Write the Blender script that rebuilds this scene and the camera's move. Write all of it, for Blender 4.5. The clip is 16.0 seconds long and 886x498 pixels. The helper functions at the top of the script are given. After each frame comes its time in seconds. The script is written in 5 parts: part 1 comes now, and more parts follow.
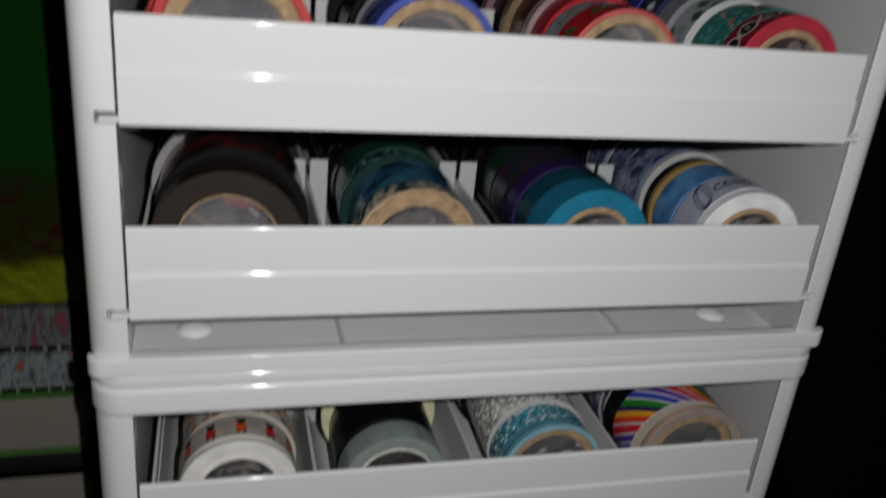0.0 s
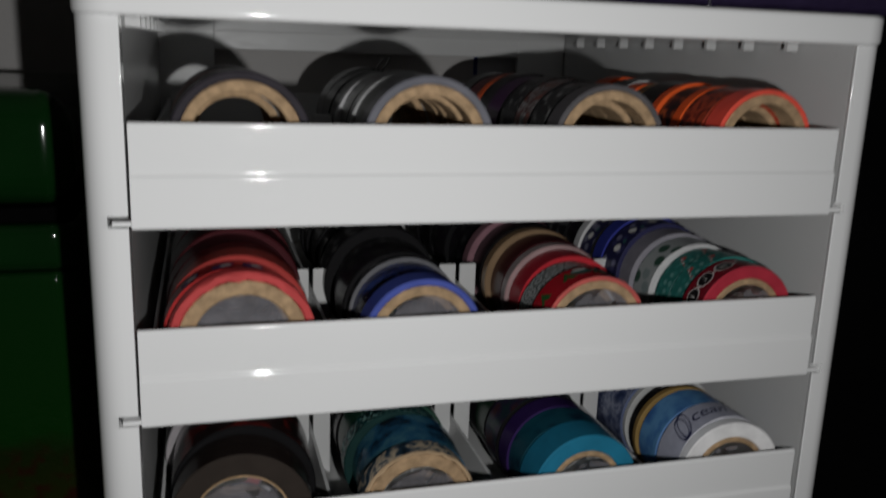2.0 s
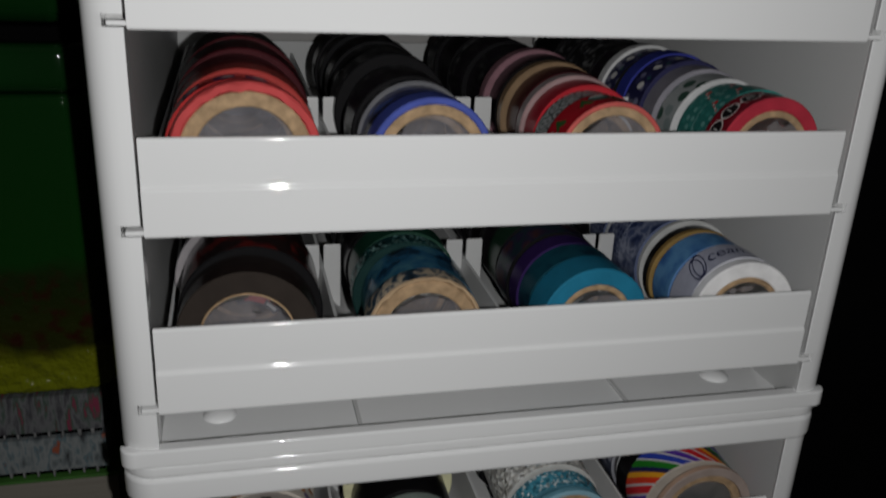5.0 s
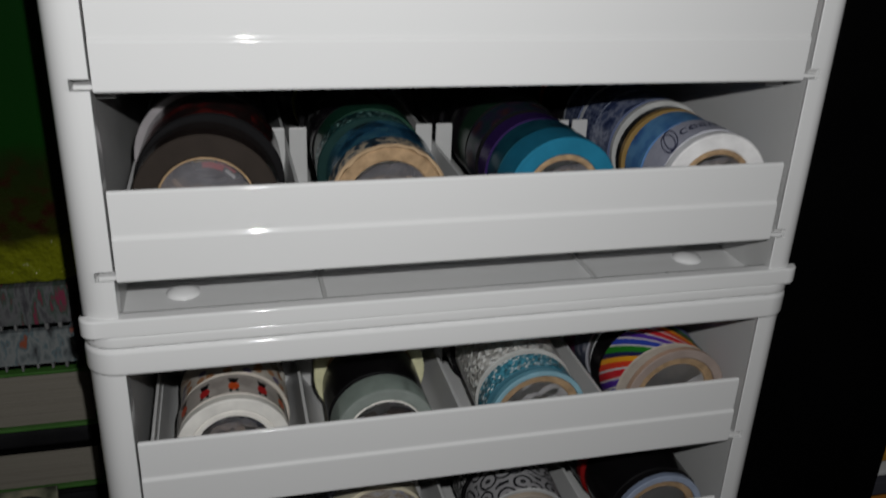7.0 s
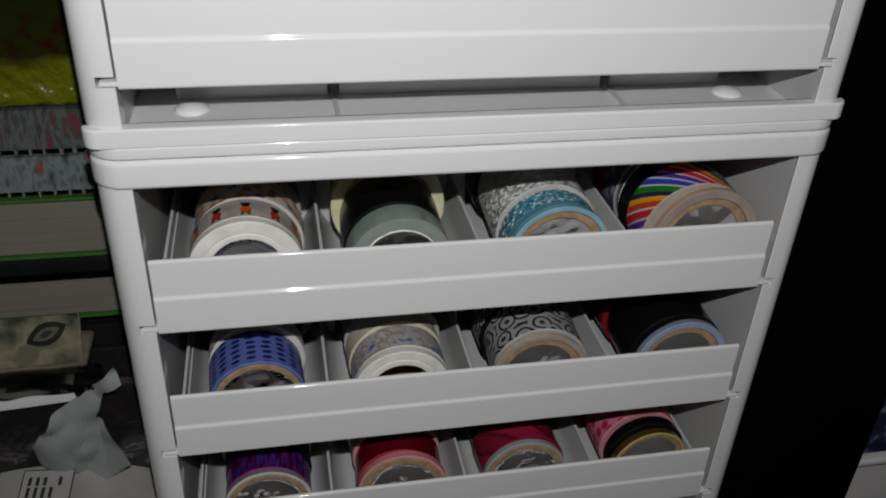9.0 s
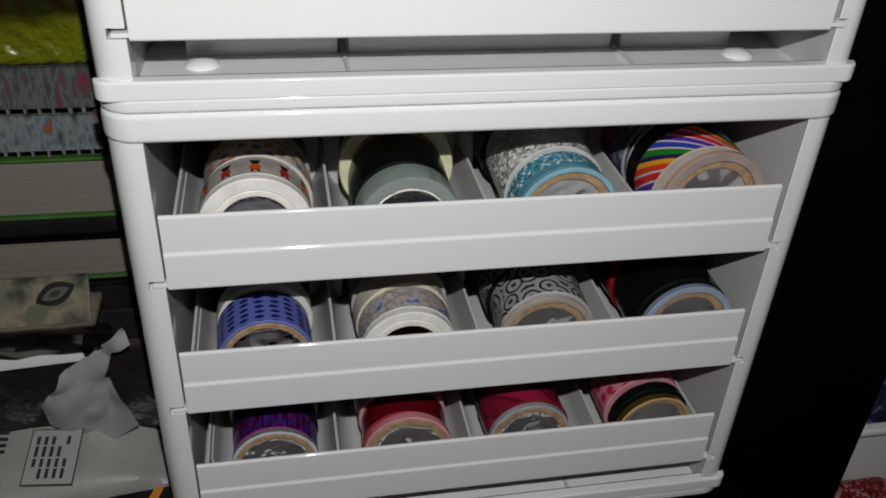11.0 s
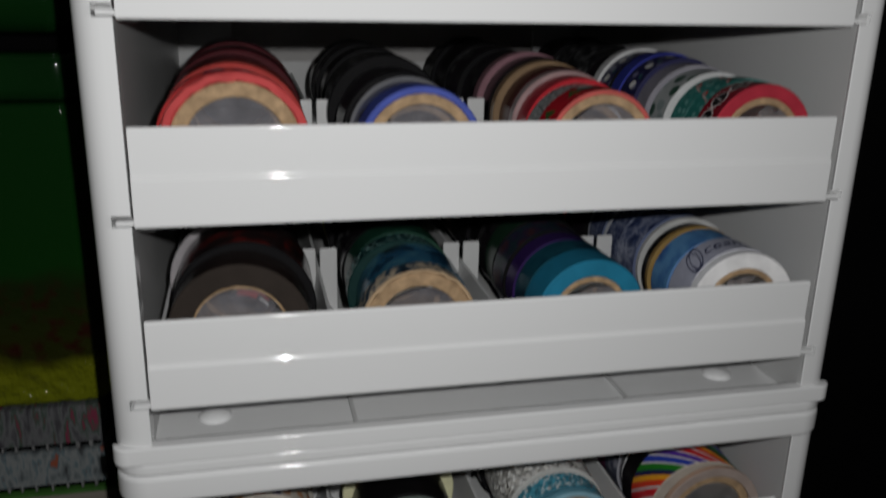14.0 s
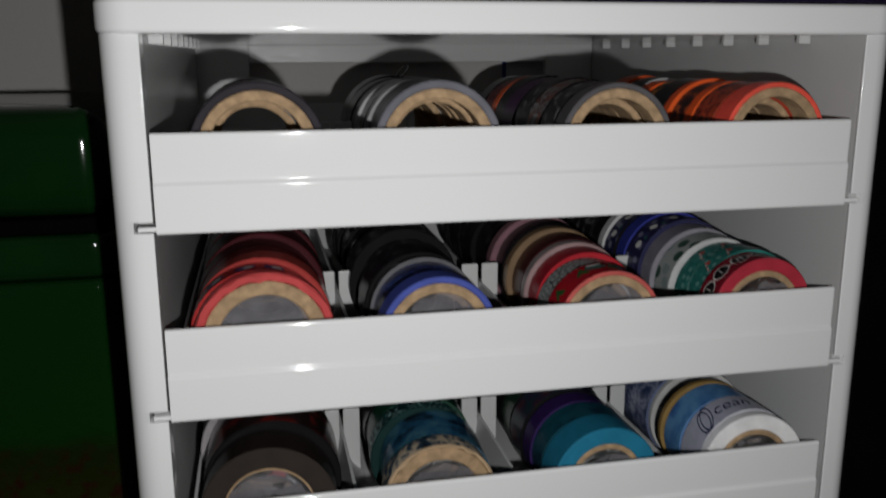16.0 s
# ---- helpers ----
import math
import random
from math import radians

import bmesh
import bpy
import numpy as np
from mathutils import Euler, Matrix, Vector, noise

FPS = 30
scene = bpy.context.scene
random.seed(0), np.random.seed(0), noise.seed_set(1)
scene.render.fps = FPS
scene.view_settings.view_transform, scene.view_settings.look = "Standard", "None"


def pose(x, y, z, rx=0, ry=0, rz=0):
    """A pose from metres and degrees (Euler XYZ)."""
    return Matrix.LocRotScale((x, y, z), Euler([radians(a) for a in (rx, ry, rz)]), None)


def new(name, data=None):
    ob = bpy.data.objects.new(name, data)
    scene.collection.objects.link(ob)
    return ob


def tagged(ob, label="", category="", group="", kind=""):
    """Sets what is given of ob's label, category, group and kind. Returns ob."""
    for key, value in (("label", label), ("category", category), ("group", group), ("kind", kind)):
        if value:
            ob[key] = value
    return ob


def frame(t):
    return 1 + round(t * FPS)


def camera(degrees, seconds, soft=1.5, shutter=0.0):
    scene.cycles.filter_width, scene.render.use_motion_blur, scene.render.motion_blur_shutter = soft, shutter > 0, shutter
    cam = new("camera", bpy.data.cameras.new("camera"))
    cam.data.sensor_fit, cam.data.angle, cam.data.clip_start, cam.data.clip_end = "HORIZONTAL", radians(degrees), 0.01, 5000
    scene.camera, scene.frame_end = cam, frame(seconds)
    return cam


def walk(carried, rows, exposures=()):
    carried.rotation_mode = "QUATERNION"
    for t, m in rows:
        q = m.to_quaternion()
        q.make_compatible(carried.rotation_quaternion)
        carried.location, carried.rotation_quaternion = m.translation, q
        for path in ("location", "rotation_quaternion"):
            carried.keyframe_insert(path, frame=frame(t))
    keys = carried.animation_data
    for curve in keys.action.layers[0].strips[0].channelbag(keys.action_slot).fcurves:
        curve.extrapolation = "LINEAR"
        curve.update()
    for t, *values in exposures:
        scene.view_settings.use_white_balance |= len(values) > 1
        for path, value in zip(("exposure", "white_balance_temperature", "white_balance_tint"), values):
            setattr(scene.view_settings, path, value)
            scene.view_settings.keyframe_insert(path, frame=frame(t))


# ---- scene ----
cam = camera(54.7, 16.0, soft=1.8, shutter=0.9)
ROWS = [  # seconds, eye in metres, yaw, pitch, roll in degrees
    (0, -0.0937, -0.2505, 0.3782, -15.95, -22.95, 5.81),
    (0.5, -0.0882, -0.2568, 0.3886, -15.50, -19.18, 3.60),
    (1, -0.0963, -0.2527, 0.4037, -16.10, -16.51, 3.19),
    (1.5, -0.0972, -0.2527, 0.4121, -15.72, -14.66, 2.00),
    (2, -0.1000, -0.2605, 0.4245, -15.89, -13.18, 1.97),
    (2.5, -0.0996, -0.2655, 0.4371, -15.49, -12.74, 2.05),
    (3, -0.1013, -0.2617, 0.4364, -15.10, -13.33, 2.48),
    (3.5, -0.1013, -0.2625, 0.4292, -14.88, -13.89, 2.39),
    (4, -0.0994, -0.2594, 0.4159, -15.49, -16.16, 2.33),
    (4.5, -0.0913, -0.2618, 0.4071, -13.55, -18.03, 1.85),
    (4.7, -0.0923, -0.2598, 0.4050, -14.06, -19.69, 2.56),
    (6.8, -0.0837, -0.2686, 0.3740, -14.83, -23.07, 2.83),
    (7, -0.0827, -0.2687, 0.3705, -14.89, -23.59, 2.44),
    (7.5, -0.0793, -0.2684, 0.3627, -14.19, -25.28, 1.93),
    (8, -0.0724, -0.2633, 0.3494, -13.47, -29.09, 1.56),
    (8.5, -0.0692, -0.2642, 0.3456, -12.65, -29.02, 1.05),
    (9, -0.0732, -0.2672, 0.3462, -12.31, -31.61, 2.76),
    (9.2, -0.0736, -0.2677, 0.3455, -12.29, -31.72, 2.80),
    (11.3, -0.0773, -0.2722, 0.3392, -12.15, -32.90, 3.19),
    (11.5, -0.0789, -0.2718, 0.3406, -12.20, -31.88, 3.01),
    (12, -0.0752, -0.2690, 0.3423, -11.71, -29.89, 2.11),
    (12.5, -0.0783, -0.2681, 0.3528, -10.76, -26.80, 2.46),
    (13, -0.0816, -0.2662, 0.3656, -11.86, -23.67, 3.02),
    (13.5, -0.0851, -0.2658, 0.3778, -13.22, -20.82, 3.53),
    (14, -0.0854, -0.2677, 0.3836, -13.10, -17.73, 1.30),
    (14.5, -0.0880, -0.2729, 0.3955, -13.22, -15.32, 1.69),
    (15, -0.0900, -0.2774, 0.4093, -12.84, -13.93, 0.41),
    (15.5, -0.0896, -0.2789, 0.4164, -12.56, -13.39, 0.07),
    (16, -0.0880, -0.2736, 0.4236, -12.01, -12.69, -0.20),
]
walk(cam, [(t, pose(x, y, z, 90 + pitch, 0, yaw) @ pose(0, 0, 0, 0, 0, roll)) for t, x, y, z, yaw, pitch, roll in ROWS],
     exposures=[(0, 0.10), (0.5, -0.16), (1, -0.12), (1.5, -0.29), (2, -0.26), (2.5, -0.17), (3, -0.15), (3.5, -0.15), (4, -0.1), (4.5, -0.22), (7, 0.06), (7.5, 0.16), (8, 0.34),
                (9, 0.40), (11.5, 0.80), (12, 0.68), (12.5, 0.34), (13, 0.24), (13.5, 0.0), (14, -0.12), (14.5, -0.1), (15.5, -0.18), (16, -0.10)])

# ---- light: the torch beside the lens, and next to no room light ----
world = bpy.data.worlds.new("night_room")
scene.world = world
world.use_nodes = True
world.node_tree.nodes["Background"].inputs[0].default_value = (0.9, 0.95, 1.0, 1)
world.node_tree.nodes["Background"].inputs[1].default_value = 0.0001
torch = bpy.data.lights.new("torch", "POINT")
torch.energy, torch.shadow_soft_size, torch.color = 2.75, 0.0025, (0.985, 0.99, 0.985)
new("torch", torch).location = (-0.067, -0.274, 0.401)


# ---- materials ----
def nodes_of(name):
    m = bpy.data.materials.new(name)
    m.use_nodes = True
    nt = m.node_tree
    return m, nt, nt.nodes, nt.links, nt.nodes["Principled BSDF"]


def ramp_of(N, stops, mode="LINEAR"):
    r = N.new("ShaderNodeValToRGB")
    r.color_ramp.interpolation = mode
    while len(r.color_ramp.elements) < len(stops):
        r.color_ramp.elements.new(0.5)
    for e, (p, c) in zip(r.color_ramp.elements, stops):
        e.position, e.color = p, (*c, 1)
    return r


def mixed(N, L, fac, a, b, how="MIX"):
    n = N.new("ShaderNodeMix")
    n.data_type, n.blend_type = "RGBA", how
    for k, v in ((0, fac), (6, a), (7, b)):
        if isinstance(v, bpy.types.NodeSocket):
            L.new(v, n.inputs[k])
        else:
            n.inputs[k].default_value = (*v, 1) if k else v
    return n.outputs[2]


def surface(name, base, rough=0.4, metal=0.0, vary=0.08, scale=60.0, bump=0.05, fine=900.0, coat=0.0, spec=0.5):
    """Paint, plastic, card or paper with two scales of variation."""
    m, nt, N, L, b = nodes_of(name)
    tc = N.new("ShaderNodeTexCoord")
    big, small = N.new("ShaderNodeTexNoise"), N.new("ShaderNodeTexNoise")
    big.inputs["Scale"].default_value, small.inputs["Scale"].default_value = scale, fine
    big.inputs["Detail"].default_value = 4
    L.new(tc.outputs["Object"], big.inputs["Vector"]), L.new(tc.outputs["Object"], small.inputs["Vector"])
    lo, hi = tuple(c * (1 - vary) for c in base), tuple(min(1, c * (1 + vary)) for c in base)
    r = ramp_of(N, [(0.3, lo), (0.7, hi)])
    L.new(big.outputs[0], r.inputs[0])
    L.new(r.outputs[0], b.inputs["Base Color"])
    rr = N.new("ShaderNodeMapRange")
    rr.inputs[3].default_value, rr.inputs[4].default_value = rough * 0.8, min(1, rough * 1.25)
    L.new(small.outputs[0], rr.inputs[0]), L.new(rr.outputs[0], b.inputs["Roughness"])
    bp = N.new("ShaderNodeBump")
    bp.inputs["Strength"].default_value, bp.inputs["Distance"].default_value = bump, 0.0006
    L.new(small.outputs[0], bp.inputs["Height"]), L.new(bp.outputs[0], b.inputs["Normal"])
    b.inputs["Metallic"].default_value, b.inputs["Coat Weight"].default_value = metal, coat
    b.inputs["Specular IOR Level"].default_value = spec
    return m


def white_plastic(name, base, rough):
    """Moulded white plastic: faint waviness, fine scuffs."""
    m, nt, N, L, b = nodes_of(name)
    tc = N.new("ShaderNodeTexCoord")
    wave, scuff, stain = (N.new("ShaderNodeTexNoise") for _ in range(3))
    wave.inputs["Scale"].default_value, scuff.inputs["Scale"].default_value, stain.inputs["Scale"].default_value = 26, 420, 9
    stretch = N.new("ShaderNodeMapping")
    stretch.inputs["Scale"].default_value = (0.35, 1, 1)
    L.new(tc.outputs["Object"], stretch.inputs[0])
    for n in (wave, scuff, stain):
        L.new(stretch.outputs[0], n.inputs["Vector"])
    r = ramp_of(N, [(0.3, tuple(c * 0.955 for c in base)), (0.7, base)])
    L.new(stain.outputs[0], r.inputs[0]), L.new(r.outputs[0], b.inputs["Base Color"])
    rr = N.new("ShaderNodeMapRange")
    rr.inputs[3].default_value, rr.inputs[4].default_value = rough * 0.75, rough * 1.35
    L.new(scuff.outputs[0], rr.inputs[0]), L.new(rr.outputs[0], b.inputs["Roughness"])
    b1, b2 = N.new("ShaderNodeBump"), N.new("ShaderNodeBump")
    b1.inputs["Strength"].default_value, b1.inputs["Distance"].default_value = 0.035, 0.004
    b2.inputs["Strength"].default_value, b2.inputs["Distance"].default_value = 0.025, 0.0004
    L.new(wave.outputs[0], b1.inputs["Height"]), L.new(scuff.outputs[0], b2.inputs["Height"])
    L.new(b1.outputs[0], b2.inputs["Normal"]), L.new(b2.outputs[0], b.inputs["Normal"])
    b.inputs["Specular IOR Level"].default_value = 0.28
    b.inputs["Coat Weight"].default_value, b.inputs["Coat Roughness"].default_value = (0.4 if rough < 0.2 else 0.0), 0.017
    return m


def printed(name, kind, c0, c1=(0, 0, 0), c2=None, size=0.004, rough=0.35, metal=0.0, seed=0.0, solid=False, loose=0.75, aspect=1.0):
    """Printed tape, or with solid a print on any shape. The UV map is in metres: u round the roll, v across its width."""
    m, nt, N, L, b = nodes_of(name)
    uv = N.new("ShaderNodeTexCoord" if solid else "ShaderNodeUVMap")
    mp = N.new("ShaderNodeMapping")
    mp.inputs["Location"].default_value = (seed, seed * 0.7, 0)
    mp.inputs["Scale"].default_value = (1 / size / aspect, 1 / size, 1 / size if solid else 1)
    L.new(uv.outputs["Object" if solid else 0], mp.inputs[0])
    vec = mp.outputs[0]
    c2 = c2 or c1
    b.inputs["Roughness"].default_value, b.inputs["Metallic"].default_value = rough, metal
    b.inputs["Specular IOR Level"].default_value = 0.28
    b.inputs["Coat Weight"].default_value, b.inputs["Coat Roughness"].default_value = 0.16, 0.1
    if kind == "plain":
        n = N.new("ShaderNodeTexNoise")
        n.inputs["Scale"].default_value = 0.8
        L.new(vec, n.inputs["Vector"])
        r = ramp_of(N, [(0.3, tuple(c * 0.85 for c in c0)), (0.7, c0)])
        L.new(n.outputs[0], r.inputs[0])
        col = r.outputs[0]
    elif kind == "dots":
        v = N.new("ShaderNodeTexVoronoi")
        v.voronoi_dimensions, v.inputs["Randomness"].default_value = "2D", loose
        v.inputs["Scale"].default_value = 1
        L.new(vec, v.inputs["Vector"])
        r = ramp_of(N, [(0.27, (0, 0, 0)), (0.36, (1, 1, 1))])
        L.new(v.outputs["Distance"], r.inputs[0])
        sep = N.new("ShaderNodeSeparateColor")
        L.new(v.outputs["Color"], sep.inputs[0])
        pick = ramp_of(N, [(0, c1), (0.5, c2)], "CONSTANT")
        L.new(sep.outputs[0], pick.inputs[0])
        col = mixed(N, L, r.outputs[0], pick.outputs[0], c0)
    elif kind == "stripes":
        w = N.new("ShaderNodeTexWave")
        w.wave_type, w.bands_direction = "BANDS", "DIAGONAL"
        w.inputs["Scale"].default_value, w.inputs["Distortion"].default_value = 0.12, 0.4
        L.new(vec, w.inputs["Vector"])
        r = ramp_of(N, [(0, c0), (0.45, c1), (0.75, c2)], "CONSTANT")
        L.new(w.outputs["Fac"], r.inputs[0])
        col = r.outputs[0]
    elif kind == "rainbow":
        sep = N.new("ShaderNodeSeparateXYZ")
        L.new(vec, sep.inputs[0])
        a, f = N.new("ShaderNodeMath"), N.new("ShaderNodeMath")
        a.operation, f.operation = "MULTIPLY_ADD", "FRACT"
        L.new(sep.outputs[1], a.inputs[0])
        a.inputs[1].default_value = 0.8
        L.new(sep.outputs[0], a.inputs[2]), L.new(a.outputs[0], f.inputs[0])
        w_, k_ = (0.6, 0.57, 0.57), (0.02, 0.02, 0.08)
        r = ramp_of(N, [(0, (0.02, 0.2, 0.02)), (0.13, w_), (0.17, (0.03, 0.06, 0.42)), (0.3, w_), (0.34, (0.1, 0.03, 0.35)), (0.46, w_),
                        (0.50, (0.62, 0.02, 0.03)), (0.64, w_), (0.68, (0.7, 0.05, 0.02)), (0.8, (0.8, 0.35, 0.02)), (0.9, k_)], "CONSTANT")
        L.new(f.outputs[0], r.inputs[0])
        col = r.outputs[0]
    elif kind == "glitter":
        v = N.new("ShaderNodeTexVoronoi")
        v.voronoi_dimensions = "2D"
        v.inputs["Scale"].default_value = 1
        L.new(vec, v.inputs["Vector"])
        sep = N.new("ShaderNodeSeparateColor")
        L.new(v.outputs["Color"], sep.inputs[0])
        r = ramp_of(N, [(0, tuple(c * 0.7 for c in c0)), (0.4, c0), (0.75, c1), (0.9, c2)])
        L.new(sep.outputs[0], r.inputs[0])
        col = r.outputs[0]
        # each flake lies at its own tilt
        geo, sub, scl, add, nrm = N.new("ShaderNodeNewGeometry"), N.new("ShaderNodeVectorMath"), N.new("ShaderNodeVectorMath"), N.new("ShaderNodeVectorMath"), N.new("ShaderNodeVectorMath")
        sub.operation, scl.operation, add.operation, nrm.operation = "SUBTRACT", "SCALE", "ADD", "NORMALIZE"
        L.new(v.outputs["Color"], sub.inputs[0])
        sub.inputs[1].default_value = (0.5, 0.5, 0.5)
        L.new(sub.outputs[0], scl.inputs[0])
        scl.inputs["Scale"].default_value = 0.85
        L.new(geo.outputs["Normal"], add.inputs[0]), L.new(scl.outputs[0], add.inputs[1]), L.new(add.outputs[0], nrm.inputs[0])
        L.new(nrm.outputs[0], b.inputs["Normal"])
    elif kind == "swirl":
        v = N.new("ShaderNodeTexVoronoi")
        v.voronoi_dimensions, v.inputs["Scale"].default_value = "2D", 0.55
        n = N.new("ShaderNodeTexNoise")
        n.inputs["Scale"].default_value = 0.9
        L.new(vec, n.inputs["Vector"])
        warped = mixed(N, L, 0.35, vec, n.outputs["Color"], "ADD")
        L.new(warped, v.inputs["Vector"])
        s = N.new("ShaderNodeMath")
        s.operation = "SINE"
        k = N.new("ShaderNodeMath")
        k.operation = "MULTIPLY"
        k.inputs[1].default_value = 17
        L.new(v.outputs["Distance"], k.inputs[0]), L.new(k.outputs[0], s.inputs[0])
        r = ramp_of(N, [(0, c0), (0.45, c1)], "CONSTANT")
        L.new(s.outputs[0], r.inputs[0])
        col = r.outputs[0]
    elif kind == "scene":
        n = N.new("ShaderNodeTexNoise")
        n.inputs["Scale"].default_value, n.inputs["Detail"].default_value = 0.7, 6
        L.new(vec, n.inputs["Vector"])
        r = ramp_of(N, [(0.36, c1), (0.47, c0), (0.56, c2), (0.62, c0)])
        L.new(n.outputs[0], r.inputs[0])
        col = r.outputs[0]
    elif kind == "holo":
        n, streak = N.new("ShaderNodeTexNoise"), N.new("ShaderNodeMapping")
        n.inputs["Scale"].default_value, n.inputs["Detail"].default_value = 1, 3
        streak.inputs["Scale"].default_value = (2.2, 0.35, 1)
        L.new(vec, streak.inputs[0]), L.new(streak.outputs[0], n.inputs["Vector"])
        # Foil highlights painted in: blue and bright streaks over the darker base.
        r = ramp_of(N, [(0.3, c0), (0.46, c1), (0.54, (0.08, 0.06, 0.55)), (0.6, c1), (0.68, c2)])
        L.new(n.outputs[0], r.inputs[0])
        col = r.outputs[0]
    L.new(col, b.inputs["Base Color"])
    if kind != "glitter":
        g = N.new("ShaderNodeTexNoise")
        g.inputs["Scale"].default_value = 7
        L.new(vec, g.inputs["Vector"])
        bp = N.new("ShaderNodeBump")
        bp.inputs["Strength"].default_value, bp.inputs["Distance"].default_value = 0.12, 0.0004
        L.new(g.outputs[0], bp.inputs["Height"]), L.new(bp.outputs[0], b.inputs["Normal"])
    return m


def clear_plastic(name, tint, rough=0.08, solid=0.25, milky=(0.5, 0.5, 0.52), crease=0.002):
    """Thin clear plastic: mostly lets through, part milky, glossy on top."""
    m, nt, N, L, b = nodes_of(name)
    b.inputs["Base Color"].default_value, b.inputs["Roughness"].default_value = (*milky, 1), rough
    t = N.new("ShaderNodeBsdfTransparent")
    t.inputs[0].default_value = (*tint, 1)
    mx = N.new("ShaderNodeMixShader")
    tc, n = N.new("ShaderNodeTexCoord"), N.new("ShaderNodeTexNoise")
    n.inputs["Scale"].default_value = 140
    L.new(tc.outputs["Object"], n.inputs["Vector"])
    rr = N.new("ShaderNodeMapRange")
    rr.inputs[1].default_value, rr.inputs[2].default_value = 0.3, 0.7
    rr.inputs[3].default_value, rr.inputs[4].default_value = solid * 0.82, min(1, solid * 1.18)
    bp = N.new("ShaderNodeBump")
    bp.inputs["Strength"].default_value, bp.inputs["Distance"].default_value = 0.6, crease
    L.new(n.outputs[0], bp.inputs["Height"]), L.new(bp.outputs[0], b.inputs["Normal"])
    L.new(n.outputs[0], rr.inputs[0]), L.new(rr.outputs[0], mx.inputs[0])
    L.new(t.outputs[0], mx.inputs[1]), L.new(b.outputs[0], mx.inputs[2])
    gloss, fres, top = N.new("ShaderNodeBsdfGlossy"), N.new("ShaderNodeFresnel"), N.new("ShaderNodeMixShader")
    gloss.inputs["Roughness"].default_value, fres.inputs["IOR"].default_value = rough, 1.48
    L.new(bp.outputs[0], gloss.inputs["Normal"])
    L.new(fres.outputs[0], top.inputs[0]), L.new(mx.outputs[0], top.inputs[1]), L.new(gloss.outputs[0], top.inputs[2])
    L.new(top.outputs[0], N["Material Output"].inputs[0])
    return m


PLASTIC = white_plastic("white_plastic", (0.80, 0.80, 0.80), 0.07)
# Same white plastic, base colour darkened to stand in for shade inside the organizers.
PLASTIC_IN_SHADED = white_plastic("white_plastic_inner_shaded", (0.54, 0.54, 0.537), 0.33)
PLASTIC_SIDE_SHADED = white_plastic("white_plastic_side_shaded", (0.48, 0.48, 0.477), 0.3)
CARD = surface("kraft_card", (0.37, 0.25, 0.145), 0.9, vary=0.3, scale=240, bump=0.5, fine=2500, spec=0.2)
CARD_WHITE = surface("white_card", (0.78, 0.75, 0.7), 0.7, vary=0.08, scale=150, bump=0.3)
FILM = clear_plastic("shrink_film", (0.85, 0.85, 0.87), 0.06, 0.34, (0.36, 0.35, 0.38), 0.0012)
FILM_DARK = clear_plastic("dark_film", (0.6, 0.6, 0.62), 0.1, 0.45, (0.06, 0.058, 0.065))
FILM_MILKY = clear_plastic("milky_film", (0.8, 0.8, 0.82), 0.36, 0.95, (0.42, 0.41, 0.42), 0.0006)
CLEAR = clear_plastic("clear_plastic", (0.93, 0.93, 0.95), 0.04, 0.05, (0.6, 0.6, 0.65))
CLEAR_PURPLE = clear_plastic("smoky_purple_plastic", (0.5, 0.45, 0.62), 0.08, 0.4, (0.05, 0.035, 0.09))
BLACK = surface("black_laminate", (0.0015, 0.0015, 0.0016), 0.75, vary=0.3, scale=20, spec=0.02)
BLACK_CLOTH = surface("black_cloth", (0.008, 0.008, 0.009), 0.9, vary=0.4, scale=80, bump=0.4, spec=0.15)
WALL = surface("wall_paint", (0.42, 0.405, 0.395), 0.75, vary=0.05, scale=6, bump=0.25, fine=260)


# ---- mesh helpers ----
def smooth(me, angle=38, weighted=True):
    """Smooth shading up to an angle; large faces keep their own direction."""
    for p in me.polygons:
        p.use_smooth = True
    me.set_sharp_from_angle(angle=radians(angle))
    if not weighted:
        return
    round_vert, limit = [[] for _ in me.vertices], math.cos(radians(angle))
    faces = [(p.normal.copy(), p.area) for p in me.polygons]
    for p in me.polygons:
        for v in p.vertices:
            round_vert[v].append(p.index)
    out = [None] * len(me.loops)
    for p in me.polygons:
        n0 = faces[p.index][0]
        for li, v in zip(p.loop_indices, p.vertices):
            s = Vector()
            for q in round_vert[v]:
                if faces[q][0].dot(n0) > limit:
                    s += faces[q][0] * faces[q][1]
            out[li] = s.normalized() if s.length > 0 else n0
    me.normals_split_custom_set(out)


def part(name, bm, material, parent, label="", weighted=True):
    me = bpy.data.meshes.new(name)
    bm.normal_update()
    bm.to_mesh(me)
    bm.free()
    for m in material if isinstance(material, (list, tuple)) else (material,):
        me.materials.append(m)
    smooth(me, weighted=weighted)
    ob = new(name, me)
    ob.parent = parent
    return tagged(ob, label)


def thing(name, label, category, at=(0, 0, 0), group="", kind="", turn=0):
    ob = new(name)
    ob.matrix_basis = pose(*at, 0, 0, turn)
    ob.empty_display_size = 0.02
    return tagged(ob, label, category, group, kind)


